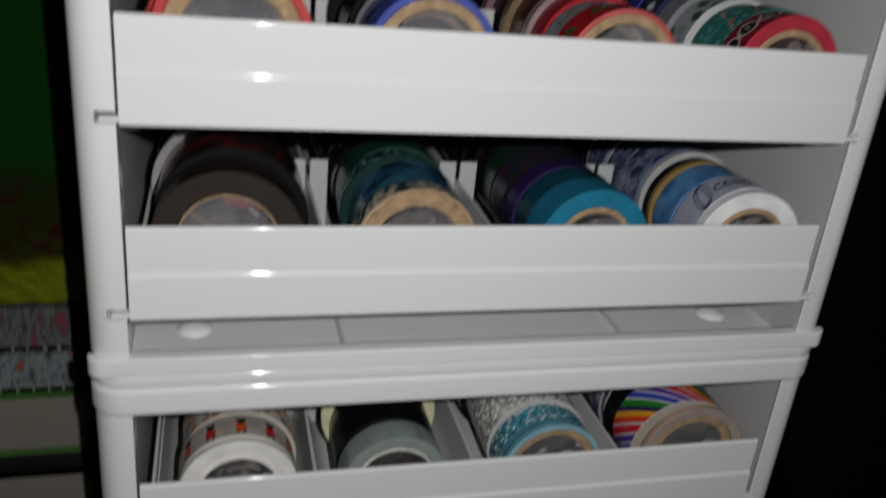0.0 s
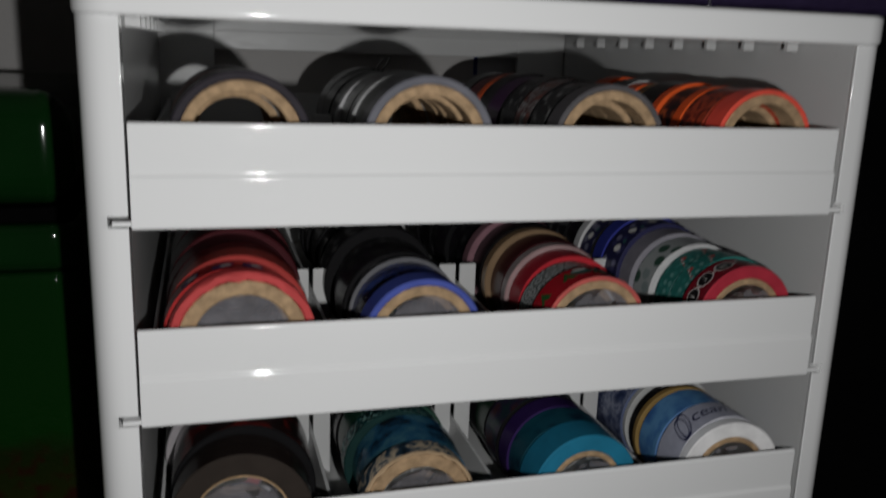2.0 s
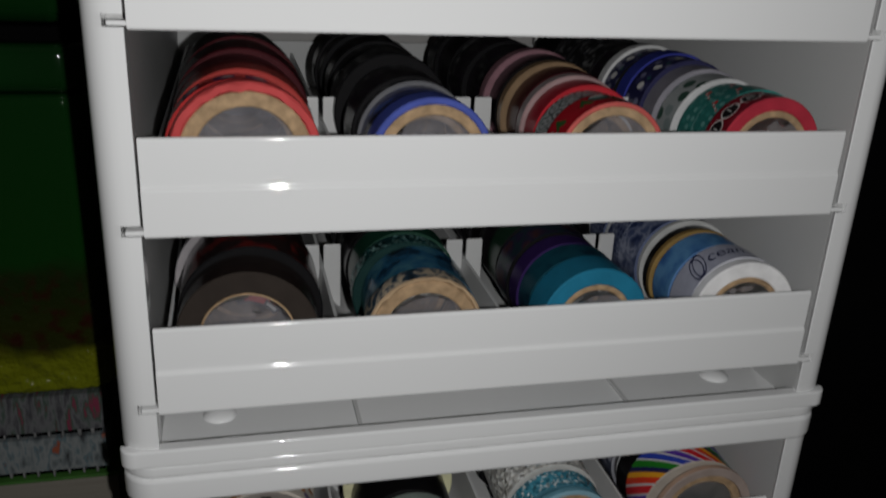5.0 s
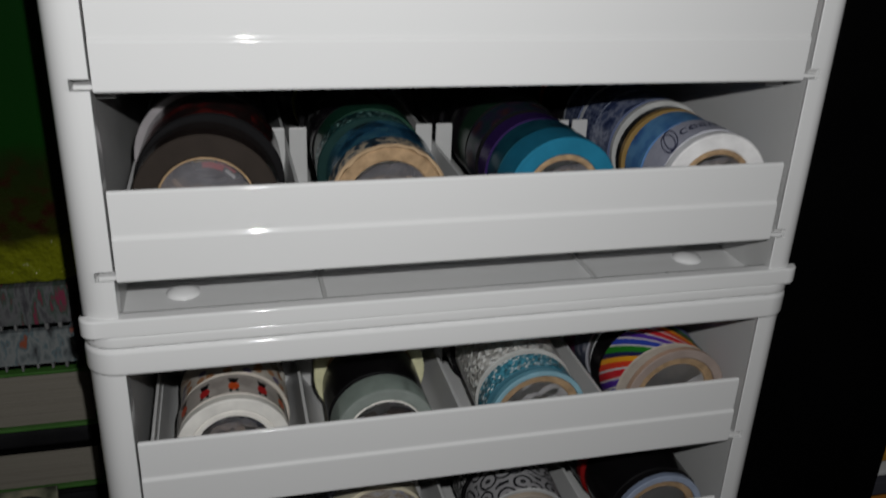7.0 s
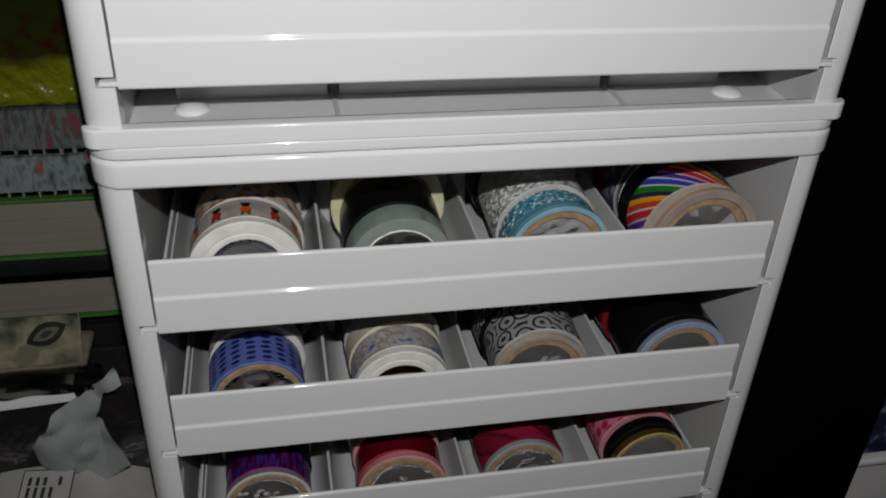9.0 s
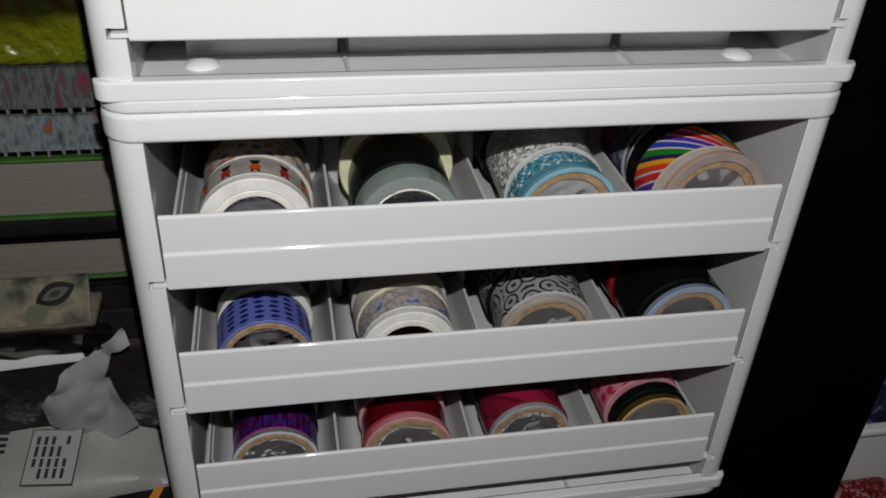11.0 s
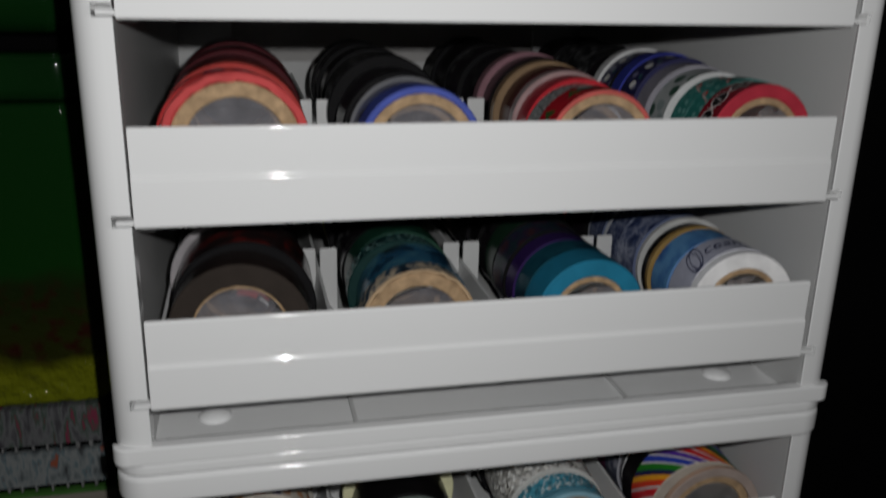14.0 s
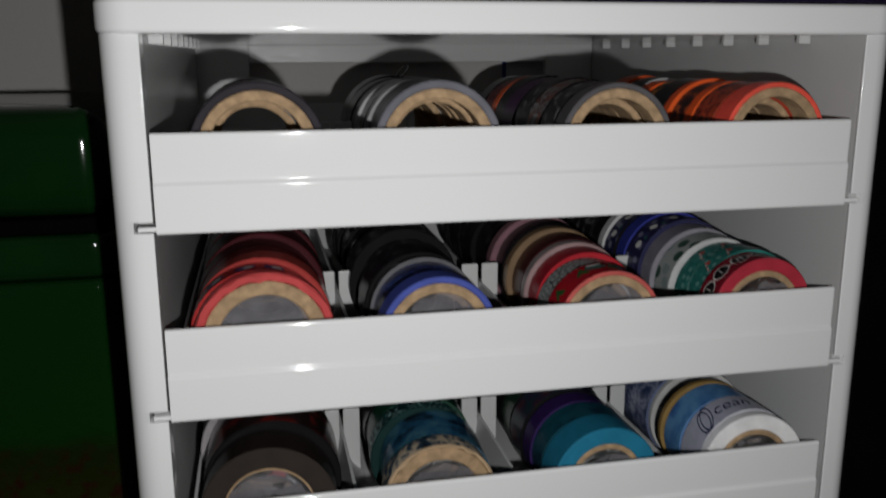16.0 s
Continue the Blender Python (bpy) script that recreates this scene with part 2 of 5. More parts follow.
def box(x0, x1, y0, y1, z0, z1, r=0.0, seg=2, bm=None):
    """A box with rounded edges, added to bm."""
    own = bmesh.new()
    bmesh.ops.create_cube(own, size=1, matrix=Matrix.Translation(((x0 + x1) / 2, (y0 + y1) / 2, (z0 + z1) / 2)) @ Matrix.Diagonal((x1 - x0, y1 - y0, z1 - z0, 1)))
    if r > 0:
        bmesh.ops.bevel(own, geom=own.edges[:], offset=r, segments=seg, profile=0.5, affect="EDGES")
    if bm is None:
        return own
    join(bm, own)
    return bm


def join(bm, other):
    me = bpy.data.meshes.new("tmp")
    other.to_mesh(me)
    other.free()
    bm.from_mesh(me)
    bpy.data.meshes.remove(me)
    return bm


def prism(points, axis, a, b):
    """A polygon drawn out along an axis from a to b. points are in the two other axes, in order."""
    bm = bmesh.new()

    def at(p, s):
        return {"x": (s, p[0], p[1]), "y": (p[0], s, p[1]), "z": (p[0], p[1], s)}[axis]

    lo, hi = [bm.verts.new(at(p, a)) for p in points], [bm.verts.new(at(p, b)) for p in points]
    n = len(points)
    for i in range(n):
        bm.faces.new((lo[i], lo[(i + 1) % n], hi[(i + 1) % n], hi[i]))
    bm.faces.new(lo[::-1]), bm.faces.new(hi)
    bmesh.ops.recalc_face_normals(bm, faces=bm.faces[:])
    return bm


def rounded(x0, x1, y0, y1, rs, seg=6):
    """A rectangle with round corners; rs: radii at (x0,y0), (x1,y0), (x1,y1), (x0,y1)."""
    out = []
    for cx, cy, sx, sy, a0, r in ((x0, y0, 1, 1, 180, rs[0]), (x1, y0, -1, 1, 270, rs[1]), (x1, y1, -1, -1, 0, rs[2]), (x0, y1, 1, -1, 90, rs[3])):
        for k in range(seg + 1):
            a = radians(a0 + 90 * k / seg)
            out.append((cx + sx * r + r * math.cos(a), cy + sy * r + r * math.sin(a)))
    return out


def slab(outline, z0, z1, r):
    """An outline as a slab whose upper and lower edges are rounded."""
    bm = prism(outline, "z", z0, z1)
    ring = [e for e in bm.edges if abs(e.verts[0].co.z - e.verts[1].co.z) < 1e-6]
    bmesh.ops.bevel(bm, geom=ring, offset=r, segments=3, profile=0.5, affect="EDGES")
    return bm


# ---- setting ----
def setting(name, bm, material, label, category):
    ob = part(name, bm, material, None)
    return tagged(ob, label, category, kind="structure")


setting("wall_back", box(-1.6, 1.6, 0.2745, 0.39, -0.75, 1.65), WALL, "plain grey painted wall behind the organizers", "wall")
setting("wall_front", box(-1.6, 1.6, -2.3, -2.2, -0.75, 1.65), WALL, "plain grey painted wall across the room", "wall")
setting("wall_left", box(-1.7, -1.6, -2.3, 0.39, -0.75, 1.65), WALL, "plain grey painted side wall", "wall")
setting("wall_right", box(1.6, 1.7, -2.3, 0.39, -0.75, 1.65), WALL, "plain grey painted side wall", "wall")
setting("ceiling", box(-1.7, 1.7, -2.3, 0.39, 1.65, 1.75), WALL, "plain painted ceiling", "ceiling")
setting("floor", box(-1.7, 1.7, -2.3, 0.39, -0.85, -0.75), surface("floor_boards", (0.12, 0.08, 0.05), 0.5, vary=0.3, scale=4), "dark floor of the unlit room", "floor")

desk = thing("desk", "black laminate desk under the organizers and the stacks", "desk")
part("desktop", box(-0.75, 0.1480, -0.14, 0.272, -0.028, 0.0, 0.002), BLACK, desk)
for dx in (-0.7, 0.115):
    for dy in (-0.1, 0.25):
        part("leg", box(dx - 0.025, dx + 0.025, dy - 0.025, dy + 0.025, -0.75, -0.028, 0.002), BLACK, desk)

# ---- the two stacked drawer organizers ----
UNIT = 0.2205
DRAWER_Z = (0.1500, 0.0874, 0.0248)
TRAY_DROP = ((0.0060, 0.0072, 0.0050), (0.0, 0.0036, 0.0040))  # how far each tray hangs below its front, lower and upper organizer


def front_profile():
    """Side view of a drawer front: rounded top lip, upper half set back, rounded ridge, lower half, rounded foot."""
    out = []

    def arc(cy, cz, r, a0, a1, n=5):
        for k in range(n + 1):
            a = radians(a0 + (a1 - a0) * k / n)
            out.append((cy + r * math.cos(a), cz + r * math.sin(a)))

    arc(0.0008, 0.0002, 0.0012, 270, 180)      # foot
    for k in range(6):                         # ridge: a soft step inwards
        a = radians(42 * k / 5)
        out.append((-0.0004 + 0.0016 * (1 - math.cos(a)), 0.0138 + 0.0016 * math.sin(a)))
    for k in range(1, 6):
        a = radians(42 * (1 - k / 5))
        out.append((-0.0004 + 0.0016 * (1 - math.cos(radians(42))) * 2 - 0.0016 * (1 - math.cos(a)), 0.0138 + 0.0032 * math.sin(radians(42)) - 0.0016 * math.sin(a)))
    arc(0.0014, 0.0295, 0.0011, 180, 0)        # top lip
    out.append((0.0025, -0.0010))
    return [(y - 0.0006, z) for y, z in out]


def cradle(x, z0, top, side=0):
    """Cross-section of the ridge between two lanes: hollow flanks that curve up from the lane floors. side: one flank only."""
    def flank(n=7):
        out = []
        for k in range(n + 1):
            u = 0.0102 - 0.0096 * k / n
            out.append((u, z0 + (top - z0) * (1 - math.sqrt(max(0.0, 1 - (1 - (u - 0.0006) / 0.0096) ** 2)) if k < n else 1)))
        return out

    f = flank()
    if side:
        return [(x, z0)] + [(x + side * u, z) for u, z in f] + [(x, top)]
    return [(x - u, z) for u, z in f] + [(x + u, z) for u, z in f[::-1]]


def organizer(z0, label):
    unit = thing("drawer_organizer", label, "organizer", (0, 0, z0), "stacked tape organizers")
    part("base", slab(rounded(-0.1346, 0.1372, -0.0022, 0.270, (0.011, 0.011, 0.004, 0.004)), 0.0, 0.0050, 0.0012), PLASTIC, unit)
    rim = slab(rounded(-0.1346, 0.1372, -0.0022, 0.0035, (0.0052, 0.0052, 0.0004, 0.0004)), 0.0042, 0.0112, 0.0009)
    part("base_rim", rim, PLASTIC, unit)
    for x in (-0.0515, 0.0555):
        part("base_rib", box(x - 0.0008, x + 0.0008, 0.004, 0.262, 0.0049, 0.0064, 0.0003), PLASTIC_IN_SHADED, unit)
    for x, y in ((-0.1022, 0.028), (0.103, 0.027)):
        bm = bmesh.new()
        bmesh.ops.create_uvsphere(bm, u_segments=28, v_segments=10, radius=1, matrix=Matrix.Translation((x, y, 0.0046)) @ Matrix.Diagonal((0.0063, 0.0063, 0.0028, 1)))
        part("base_boss", bm, PLASTIC, unit)
    for x0, x1 in ((-0.108, -0.0535), (-0.0495, 0.0535), (0.0575, 0.104)):
        part("base_step", box(x0, x1, 0.0372, 0.0400, 0.0049, 0.0112, 0.0006), PLASTIC, unit)
    part("cap", slab(rounded(-0.1348, 0.1374, -0.0024, 0.270, (0.011, 0.011, 0.004, 0.004)), 0.2098, UNIT - 0.0002, 0.0018), PLASTIC, unit)
    for s in (-1, 1):
        # the side with its rounded front post, cut where the drawer tabs sit
        edge = -0.1340 if s < 0 else 0.1356
        xs = sorted((-0.1215 if s < 0 else 0.1232, edge))
        r = (0.0092, 0.0004, 0.0001, 0.0001) if s < 0 else (0.0004, 0.0075, 0.0004, 0.0004)
        whole = rounded(xs[0], xs[1], -0.0008, 0.0086, r)
        flare = 0.0 if s < 0 else 0.0030  # the post's inner face slants back, out of the light
        whole = [(x + (flare if y > 0.004 and x < 0.13 else 0.0), y) for x, y in whole]
        cut = [(x if abs(x) > 0.1272 else s * 0.1272, y) for x, y in whole]
        z = 0.0105
        for d in DRAWER_Z[::-1]:
            part("post", prism(whole, "z", z, d - 0.0002), PLASTIC, unit)
            part("post", prism(cut, "z", d - 0.0002, d + 0.0034), PLASTIC, unit)
            z = d + 0.0034
        part("post", prism(whole, "z", z, 0.2100), PLASTIC, unit)
        xs = sorted((s * (0.1222 if s < 0 else 0.1238), s * 0.1300))
        part("side_panel", box(xs[0], xs[1], 0.0012 if s > 0 else 0.0090, 0.264, 0.0045, 0.2100, 0.0005), PLASTIC_SIDE_SHADED, unit)
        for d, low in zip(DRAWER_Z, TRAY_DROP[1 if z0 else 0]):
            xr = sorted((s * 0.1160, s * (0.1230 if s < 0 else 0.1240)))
            part("rail", box(xr[0], xr[1], 0.014, 0.255, d - low - 0.0024, d - low + 0.0002, 0.0004), PLASTIC_IN_SHADED, unit)
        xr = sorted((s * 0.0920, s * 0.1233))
        part("rear_post", box(xr[0], xr[1], 0.258, 0.262, 0.0045, 0.2100, 0.0006), PLASTIC_IN_SHADED, unit)
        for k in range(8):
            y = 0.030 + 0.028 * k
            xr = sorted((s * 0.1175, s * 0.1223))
            part("top_rib", box(xr[0], xr[1], y, y + 0.0026, 0.2072, 0.2100, 0.0004), PLASTIC_IN_SHADED, unit)
    part("rear_bar", box(-0.0922, 0.0922, 0.258, 0.262, 0.1995, 0.2100, 0.0006), PLASTIC_IN_SHADED, unit)
    part("rear_bar", box(-0.0922, 0.0922, 0.258, 0.262, 0.0045, 0.0135, 0.0006), PLASTIC_IN_SHADED, unit)
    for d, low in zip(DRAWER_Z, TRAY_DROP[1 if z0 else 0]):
        drawer = part("drawer", box(-0.1180, 0.1180, 0.0180, 0.2550, 0.0004, 0.0020, 0.0003, 1), PLASTIC_IN_SHADED, unit)
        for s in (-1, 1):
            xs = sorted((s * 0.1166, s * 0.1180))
            part("side_wall", box(xs[0], xs[1], 0.0180, 0.2550, 0.0019, 0.0215 + low, 0.0005), PLASTIC_IN_SHADED, drawer)
            part("side_wall", box(xs[0], xs[1], 0.0022, 0.0178, low + 0.0019, 0.0215 + low, 0.0005), PLASTIC_IN_SHADED, drawer)
        part("rear_wall", box(-0.1165, 0.1165, 0.2536, 0.2550, 0.0021, 0.0255 + low, 0.0005), PLASTIC_IN_SHADED, drawer)
        drawer.location = (0, 0, d - low)
        front = prism(front_profile(), "x", -0.1208, 0.1208)
        side = [e for e in front.edges if abs(e.verts[0].co.x - e.verts[1].co.x) < 1e-6]
        bmesh.ops.bevel(front, geom=side, offset=0.0004, segments=2, profile=0.5, affect="EDGES")
        part("front_panel", front, PLASTIC, drawer).location.z = low
        for s in (-1, 1):
            xs = sorted((s * 0.1205, s * 0.1262))
            part("tab", box(xs[0], xs[1], -0.0006, 0.0040, 0.0002, 0.0017, 0.0003), PLASTIC, drawer).location.z = low
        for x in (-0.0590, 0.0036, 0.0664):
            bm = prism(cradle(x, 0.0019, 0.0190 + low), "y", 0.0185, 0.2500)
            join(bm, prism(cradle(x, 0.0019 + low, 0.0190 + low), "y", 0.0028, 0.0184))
            part("divider", bm, PLASTIC_IN_SHADED, drawer)
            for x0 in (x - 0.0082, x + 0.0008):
                part("divider_stop", box(x0, x0 + 0.0074, 0.0790, 0.0806, 0.0019, 0.0272 + low, 0.0007), PLASTIC_IN_SHADED, drawer)
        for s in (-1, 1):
            part("lane_side", prism(cradle(s * 0.1165, 0.0019, 0.0160 + low, -s), "y", 0.0185, 0.2500), PLASTIC_IN_SHADED, drawer)
    return unit


organizer(0.0, "white plastic drawer organizer, its three drawers full of tape rolls")
organizer(UNIT, "white plastic drawer organizer stacked on another, full of tape rolls")

# ---- tape rolls ----
def tube(R, r, w, seg=44, ragged=0.0):
    """A roll on the y axis from y = 0 to w. Slot 0: the printed outside, slot 1: the side faces. The UV map is in metres."""
    bm = bmesh.new()
    uv = bm.loops.layers.uv.new("uv")
    c = min(0.0005, w * 0.1)
    prof = [(r, w - c), (r, c), (r + c, 0.0), (R - c, 0.0), (R, c), (R, w - c), (R - c, w), (r + c, w)]
    rings = []
    for k in range(seg):
        a = 2 * math.pi * k / seg
        j = 1 + ragged * noise.noise((9 * math.cos(a), 9 * math.sin(a), R * 999))
        rings.append([bm.verts.new((p * math.sin(a) * (j if 2 <= i <= 3 else 1), y - (abs(j - 1) * 0.02 if i in (2, 3) else 0), p * math.cos(a) * (j if 2 <= i <= 3 else 1))) for i, (p, y) in enumerate(prof)])
    n = len(prof)
    for k in range(seg):
        for i in range(n):
            f = bm.faces.new((rings[k][i], rings[k][(i + 1) % n], rings[(k + 1) % seg][(i + 1) % n], rings[(k + 1) % seg][i]))
            f.material_index = 0 if i == 4 else 1
            for lp, (kk, ii) in zip(f.loops, ((k, i), (k, (i + 1) % n), (k + 1, (i + 1) % n), (k + 1, i))):
                lp[uv].uv = (2 * math.pi * R * kk / seg, prof[ii][1])
    bmesh.ops.recalc_face_normals(bm, faces=bm.faces[:])
    return bm


def film_disc(r, seed, seg=40, steps=9):
    """Shrink film drawn over the hole of a roll, with sharp creases."""
    bm = bmesh.new()
    rings = [[bm.verts.new((0, 0.0022, 0))]]
    for j in range(1, steps + 1):
        q = r * j / steps
        ring = []
        for k in range(seg):
            a = 2 * math.pi * k / seg
            p, z = 2.6 * j / steps * math.sin(a), 2.6 * j / steps * math.cos(a)
            ridge = 1 - 2 * abs(noise.noise((p + seed, z, seed))) + 0.5 * (1 - 2 * abs(noise.noise((2 * p, 2.3 * z + seed, 4.0))))
            ring.append(bm.verts.new((q * math.sin(a), 0.0006 + 0.0016 * (1 - j / steps) + (0.0007 * ridge if j < steps else 0), q * math.cos(a))))
        rings.append(ring)
    for k in range(seg):
        bm.faces.new((rings[0][0], rings[1][k], rings[1][(k + 1) % seg]))
        for j in range(1, steps):
            bm.faces.new((rings[j][k], rings[j + 1][k], rings[j + 1][(k + 1) % seg], rings[j][(k + 1) % seg]))
    bmesh.ops.recalc_face_normals(bm, faces=bm.faces[:])
    return bm


FACES = {}


def face_mat(c):
    """The wound edge of a tape of that colour: fine rings of layers."""
    key = tuple(round(v, 2) for v in c)
    if key not in FACES:
        FACES[key] = surface("tape_edge", c, 0.65, vary=0.12, scale=120, bump=0.12, fine=1500, spec=0.12)
    return FACES[key]


def roll(x, y, floor_z, R, w, mat, face, label, core="card", film=0, rc=0.0190, ri=0.0155, ragged=0.0):
    if len(label.split()) < 4:
        label += " in a drawer lane"
    ob = thing("tape_roll", label, "tape", (x, y, floor_z + R), "rolls of decorative tape", turn=random.uniform(-3.5, 3.5))
    rc = min(rc, R - 0.0016)
    part("tape", tube(R, rc, w, ragged=ragged), (mat, face_mat(face)), ob, weighted=False)
    part("core", tube(rc, min(ri, rc - 0.0007), w * 0.985, 40), (CARD, CARD) if core == "card" else (CARD_WHITE, CARD_WHITE), ob, weighted=False)
    if film:
        part("film", film_disc(min(ri, rc - 0.0007) if film != 2 else R - 0.0022, x * 90 + floor_z * 70), (FILM, FILM_MILKY, FILM_DARK)[film - 1], ob, "clear shrink film")
        if film == 2:
            ob.children[-1].location = (0, -0.0012, 0)
    ob.rotation_euler[1] = random.uniform(0, 6.28)
    return ob


KINDS = {}


def kind_mat(kind, *colours, **more):
    key = (kind, colours, tuple(sorted(more.items())))
    if key not in KINDS:
        KINDS[key] = printed("tape_" + kind, kind, *colours, seed=len(KINDS) * 3.7, **more)
    return KINDS[key]


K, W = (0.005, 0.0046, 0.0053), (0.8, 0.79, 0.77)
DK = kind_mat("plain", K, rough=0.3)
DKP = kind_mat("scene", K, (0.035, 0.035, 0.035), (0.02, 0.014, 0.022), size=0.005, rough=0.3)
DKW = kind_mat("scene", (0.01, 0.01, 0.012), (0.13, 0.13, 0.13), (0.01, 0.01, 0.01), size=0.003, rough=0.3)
# Maroon tape, taken darker to put the lane's rear shade into its colour.
MAROON_SHADED = kind_mat("plain", (0.05, 0.007, 0.01), rough=0.35)


def lane(x, floor_z, first_y, rolls, grow=0.0):
    """A row of rolls from front to back; each: width, radius, material, edge colour, label, options."""
    y = first_y
    for i, (w, R, mat, face, label, *more) in enumerate(rolls):
        if i:
            R *= random.uniform(0.97, 1.015) * (1 + grow * min(1.0, max(0.0, (y - 0.025) / 0.05)))
        how = more[0] if more else dict(rc=R - 0.0052, ri=R - 0.0078) if i else {}
        roll(x + random.uniform(-0.0012, 0.0012), y, floor_z, R, w, mat, face, label, **how)
        y += w + random.uniform(0.0004, 0.0012)


# Rear rolls, coloured near black in place of the shade deep in a drawer.
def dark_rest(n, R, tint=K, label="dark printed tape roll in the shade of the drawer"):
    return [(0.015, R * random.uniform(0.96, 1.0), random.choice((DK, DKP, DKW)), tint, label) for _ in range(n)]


def zf(unit, k):
    return unit * UNIT + DRAWER_Z[k] - TRAY_DROP[unit][k] + 0.0021


# upper organizer, top drawer: black and orange autumn tapes
z = zf(1, 0)
lane(-0.0893, z, 0.008, [(0.020, 0.0217, kind_mat("plain", (0.03, 0.026, 0.034), rough=0.4), (0.028, 0.024, 0.03), "charcoal tape roll on a kraft core"),
    (0.010, 0.0212, kind_mat("plain", (0.16, 0.15, 0.16)), (0.2, 0.2, 0.2), "grey tape roll"), (0.015, 0.0215, DK, K, "black tape roll"),
    (0.015, 0.0212, kind_mat("plain", (0.12, 0.03, 0.02)), (0.1, 0.03, 0.02), "brown-red tape roll"), (0.015, 0.0212, DK, K, "black tape roll")])
lane(-0.0294, z, 0.007, [(0.012, 0.0217, kind_mat("plain", (0.10, 0.10, 0.12)), (0.13, 0.13, 0.15), "slate grey tape roll on a kraft core"),
    (0.015, 0.0214, DKP, K, "black printed tape roll"), (0.010, 0.0216, DKW, (0.3, 0.3, 0.3), "black tape roll with a pale edge"),
    (0.022, 0.0214, DK, K, "glossy black tape roll"), (0.004, 0.0216, kind_mat("plain", (0.3, 0.3, 0.3)), (0.4, 0.4, 0.4), "thin grey tape roll"),
    (0.020, 0.0213, DKP, K, "black printed tape roll"), (0.015, 0.0213, DK, K, "black tape roll"), (0.015, 0.0213, DKW, K, "black printed tape roll")])
lane(0.0340, z, 0.007, [(0.010, 0.0210, kind_mat("plain", (0.07, 0.065, 0.07)), (0.09, 0.085, 0.09), "dark grey tape roll on a kraft core"),
    (0.015, 0.0212, kind_mat("scene", K, (0.25, 0.25, 0.25), (0.02, 0.02, 0.02), size=0.0028), K, "black tape roll with white specks"),
    (0.015, 0.0212, kind_mat("scene", (0.06, 0.02, 0.02), (0.2, 0.05, 0.03), (0.3, 0.3, 0.3), size=0.003), K, "dark red and black printed tape roll"),
    (0.015, 0.0212, DKW, K, "black and white printed tape roll"), (0.015, 0.0212, kind_mat("plain", (0.05, 0.01, 0.06)), K, "deep purple tape roll"),
    (0.015, 0.0212, DK, K, "black tape roll"), (0.006, 0.0214, kind_mat("plain", (0.6, 0.09, 0.02)), (0.6, 0.1, 0.03), "thin orange tape roll"),
    (0.015, 0.0212, kind_mat("plain", (0.12, 0.01, 0.02)), K, "dark red tape roll"), (0.015, 0.0212, DK, K, "black tape roll")])
ORANGE = kind_mat("plain", (0.72, 0.09, 0.015), rough=0.4)
lane(0.0958, z, 0.007, [(0.010, 0.0208, kind_mat("plain", (0.70, 0.07, 0.045)), (0.74, 0.09, 0.06), "coral red tape roll on a kraft core"),
    (0.015, 0.0205, kind_mat("scene", (0.16, 0.018, 0.01), (0.02, 0.008, 0.006), (0.42, 0.06, 0.02), size=0.004), (0.3, 0.04, 0.02), "black and orange printed tape roll"),
    (0.006, 0.0206, ORANGE, (0.72, 0.1, 0.02), "bright orange tape roll"), (0.012, 0.0205, kind_mat("scene", (0.05, 0.01, 0.01), (0.01, 0.008, 0.008), (0.4, 0.08, 0.02), size=0.005), K, "black and orange printed tape roll"),
    (0.006, 0.0206, ORANGE, (0.72, 0.1, 0.02), "bright orange tape roll"), (0.015, 0.0204, DK, K, "black tape roll"),
    (0.012, 0.0204, kind_mat("scene", (0.6, 0.25, 0.04), K, (0.7, 0.5, 0.2), size=0.006), (0.5, 0.2, 0.05), "gold and black printed tape roll"),
    (0.010, 0.0205, ORANGE, (0.72, 0.1, 0.02), "bright orange tape roll"), (0.015, 0.0204, DKW, (0.4, 0.4, 0.4), "black printed tape roll"), (0.012, 0.0205, ORANGE, (0.72, 0.1, 0.02), "bright orange tape roll")])
# upper organizer, middle drawer: reds, blues and winter prints
z = zf(1, 1)
# Red tape with the dimness behind the front rolls mixed into its colour.
RED_SHADED = kind_mat("plain", (0.12, 0.01, 0.012), rough=0.22)
lane(-0.0900, z, 0.007, [(0.006, 0.0238, kind_mat("plain", (0.5, 0.055, 0.06), rough=0.3), (0.5, 0.065, 0.065), "coral pink tape roll on a torn kraft core", dict(film=1, ragged=0.05, rc=0.0208, ri=0.0160)),
    (0.011, 0.0236, kind_mat("scene", (0.25, 0.012, 0.016), (0.1, 0.006, 0.01), (0.3, 0.02, 0.02), size=0.005, rough=0.2), (0.4, 0.03, 0.03), "red tape roll with little navy and white birds"),
    (0.012, 0.0242, kind_mat("plain", (0.55, 0.085, 0.07), rough=0.2, metal=0.3), (0.34, 0.04, 0.035), "shiny coral satin tape roll"), (0.010, 0.0236, RED_SHADED, (0.16, 0.015, 0.015), "dark red tape roll"),
    (0.015, 0.0234, MAROON_SHADED, (0.05, 0.007, 0.01), "maroon tape roll"), (0.015, 0.0232, MAROON_SHADED, (0.05, 0.007, 0.01), "maroon tape roll"), *dark_rest(4, 0.023, (0.05, 0.01, 0.01))], grow=0.09)
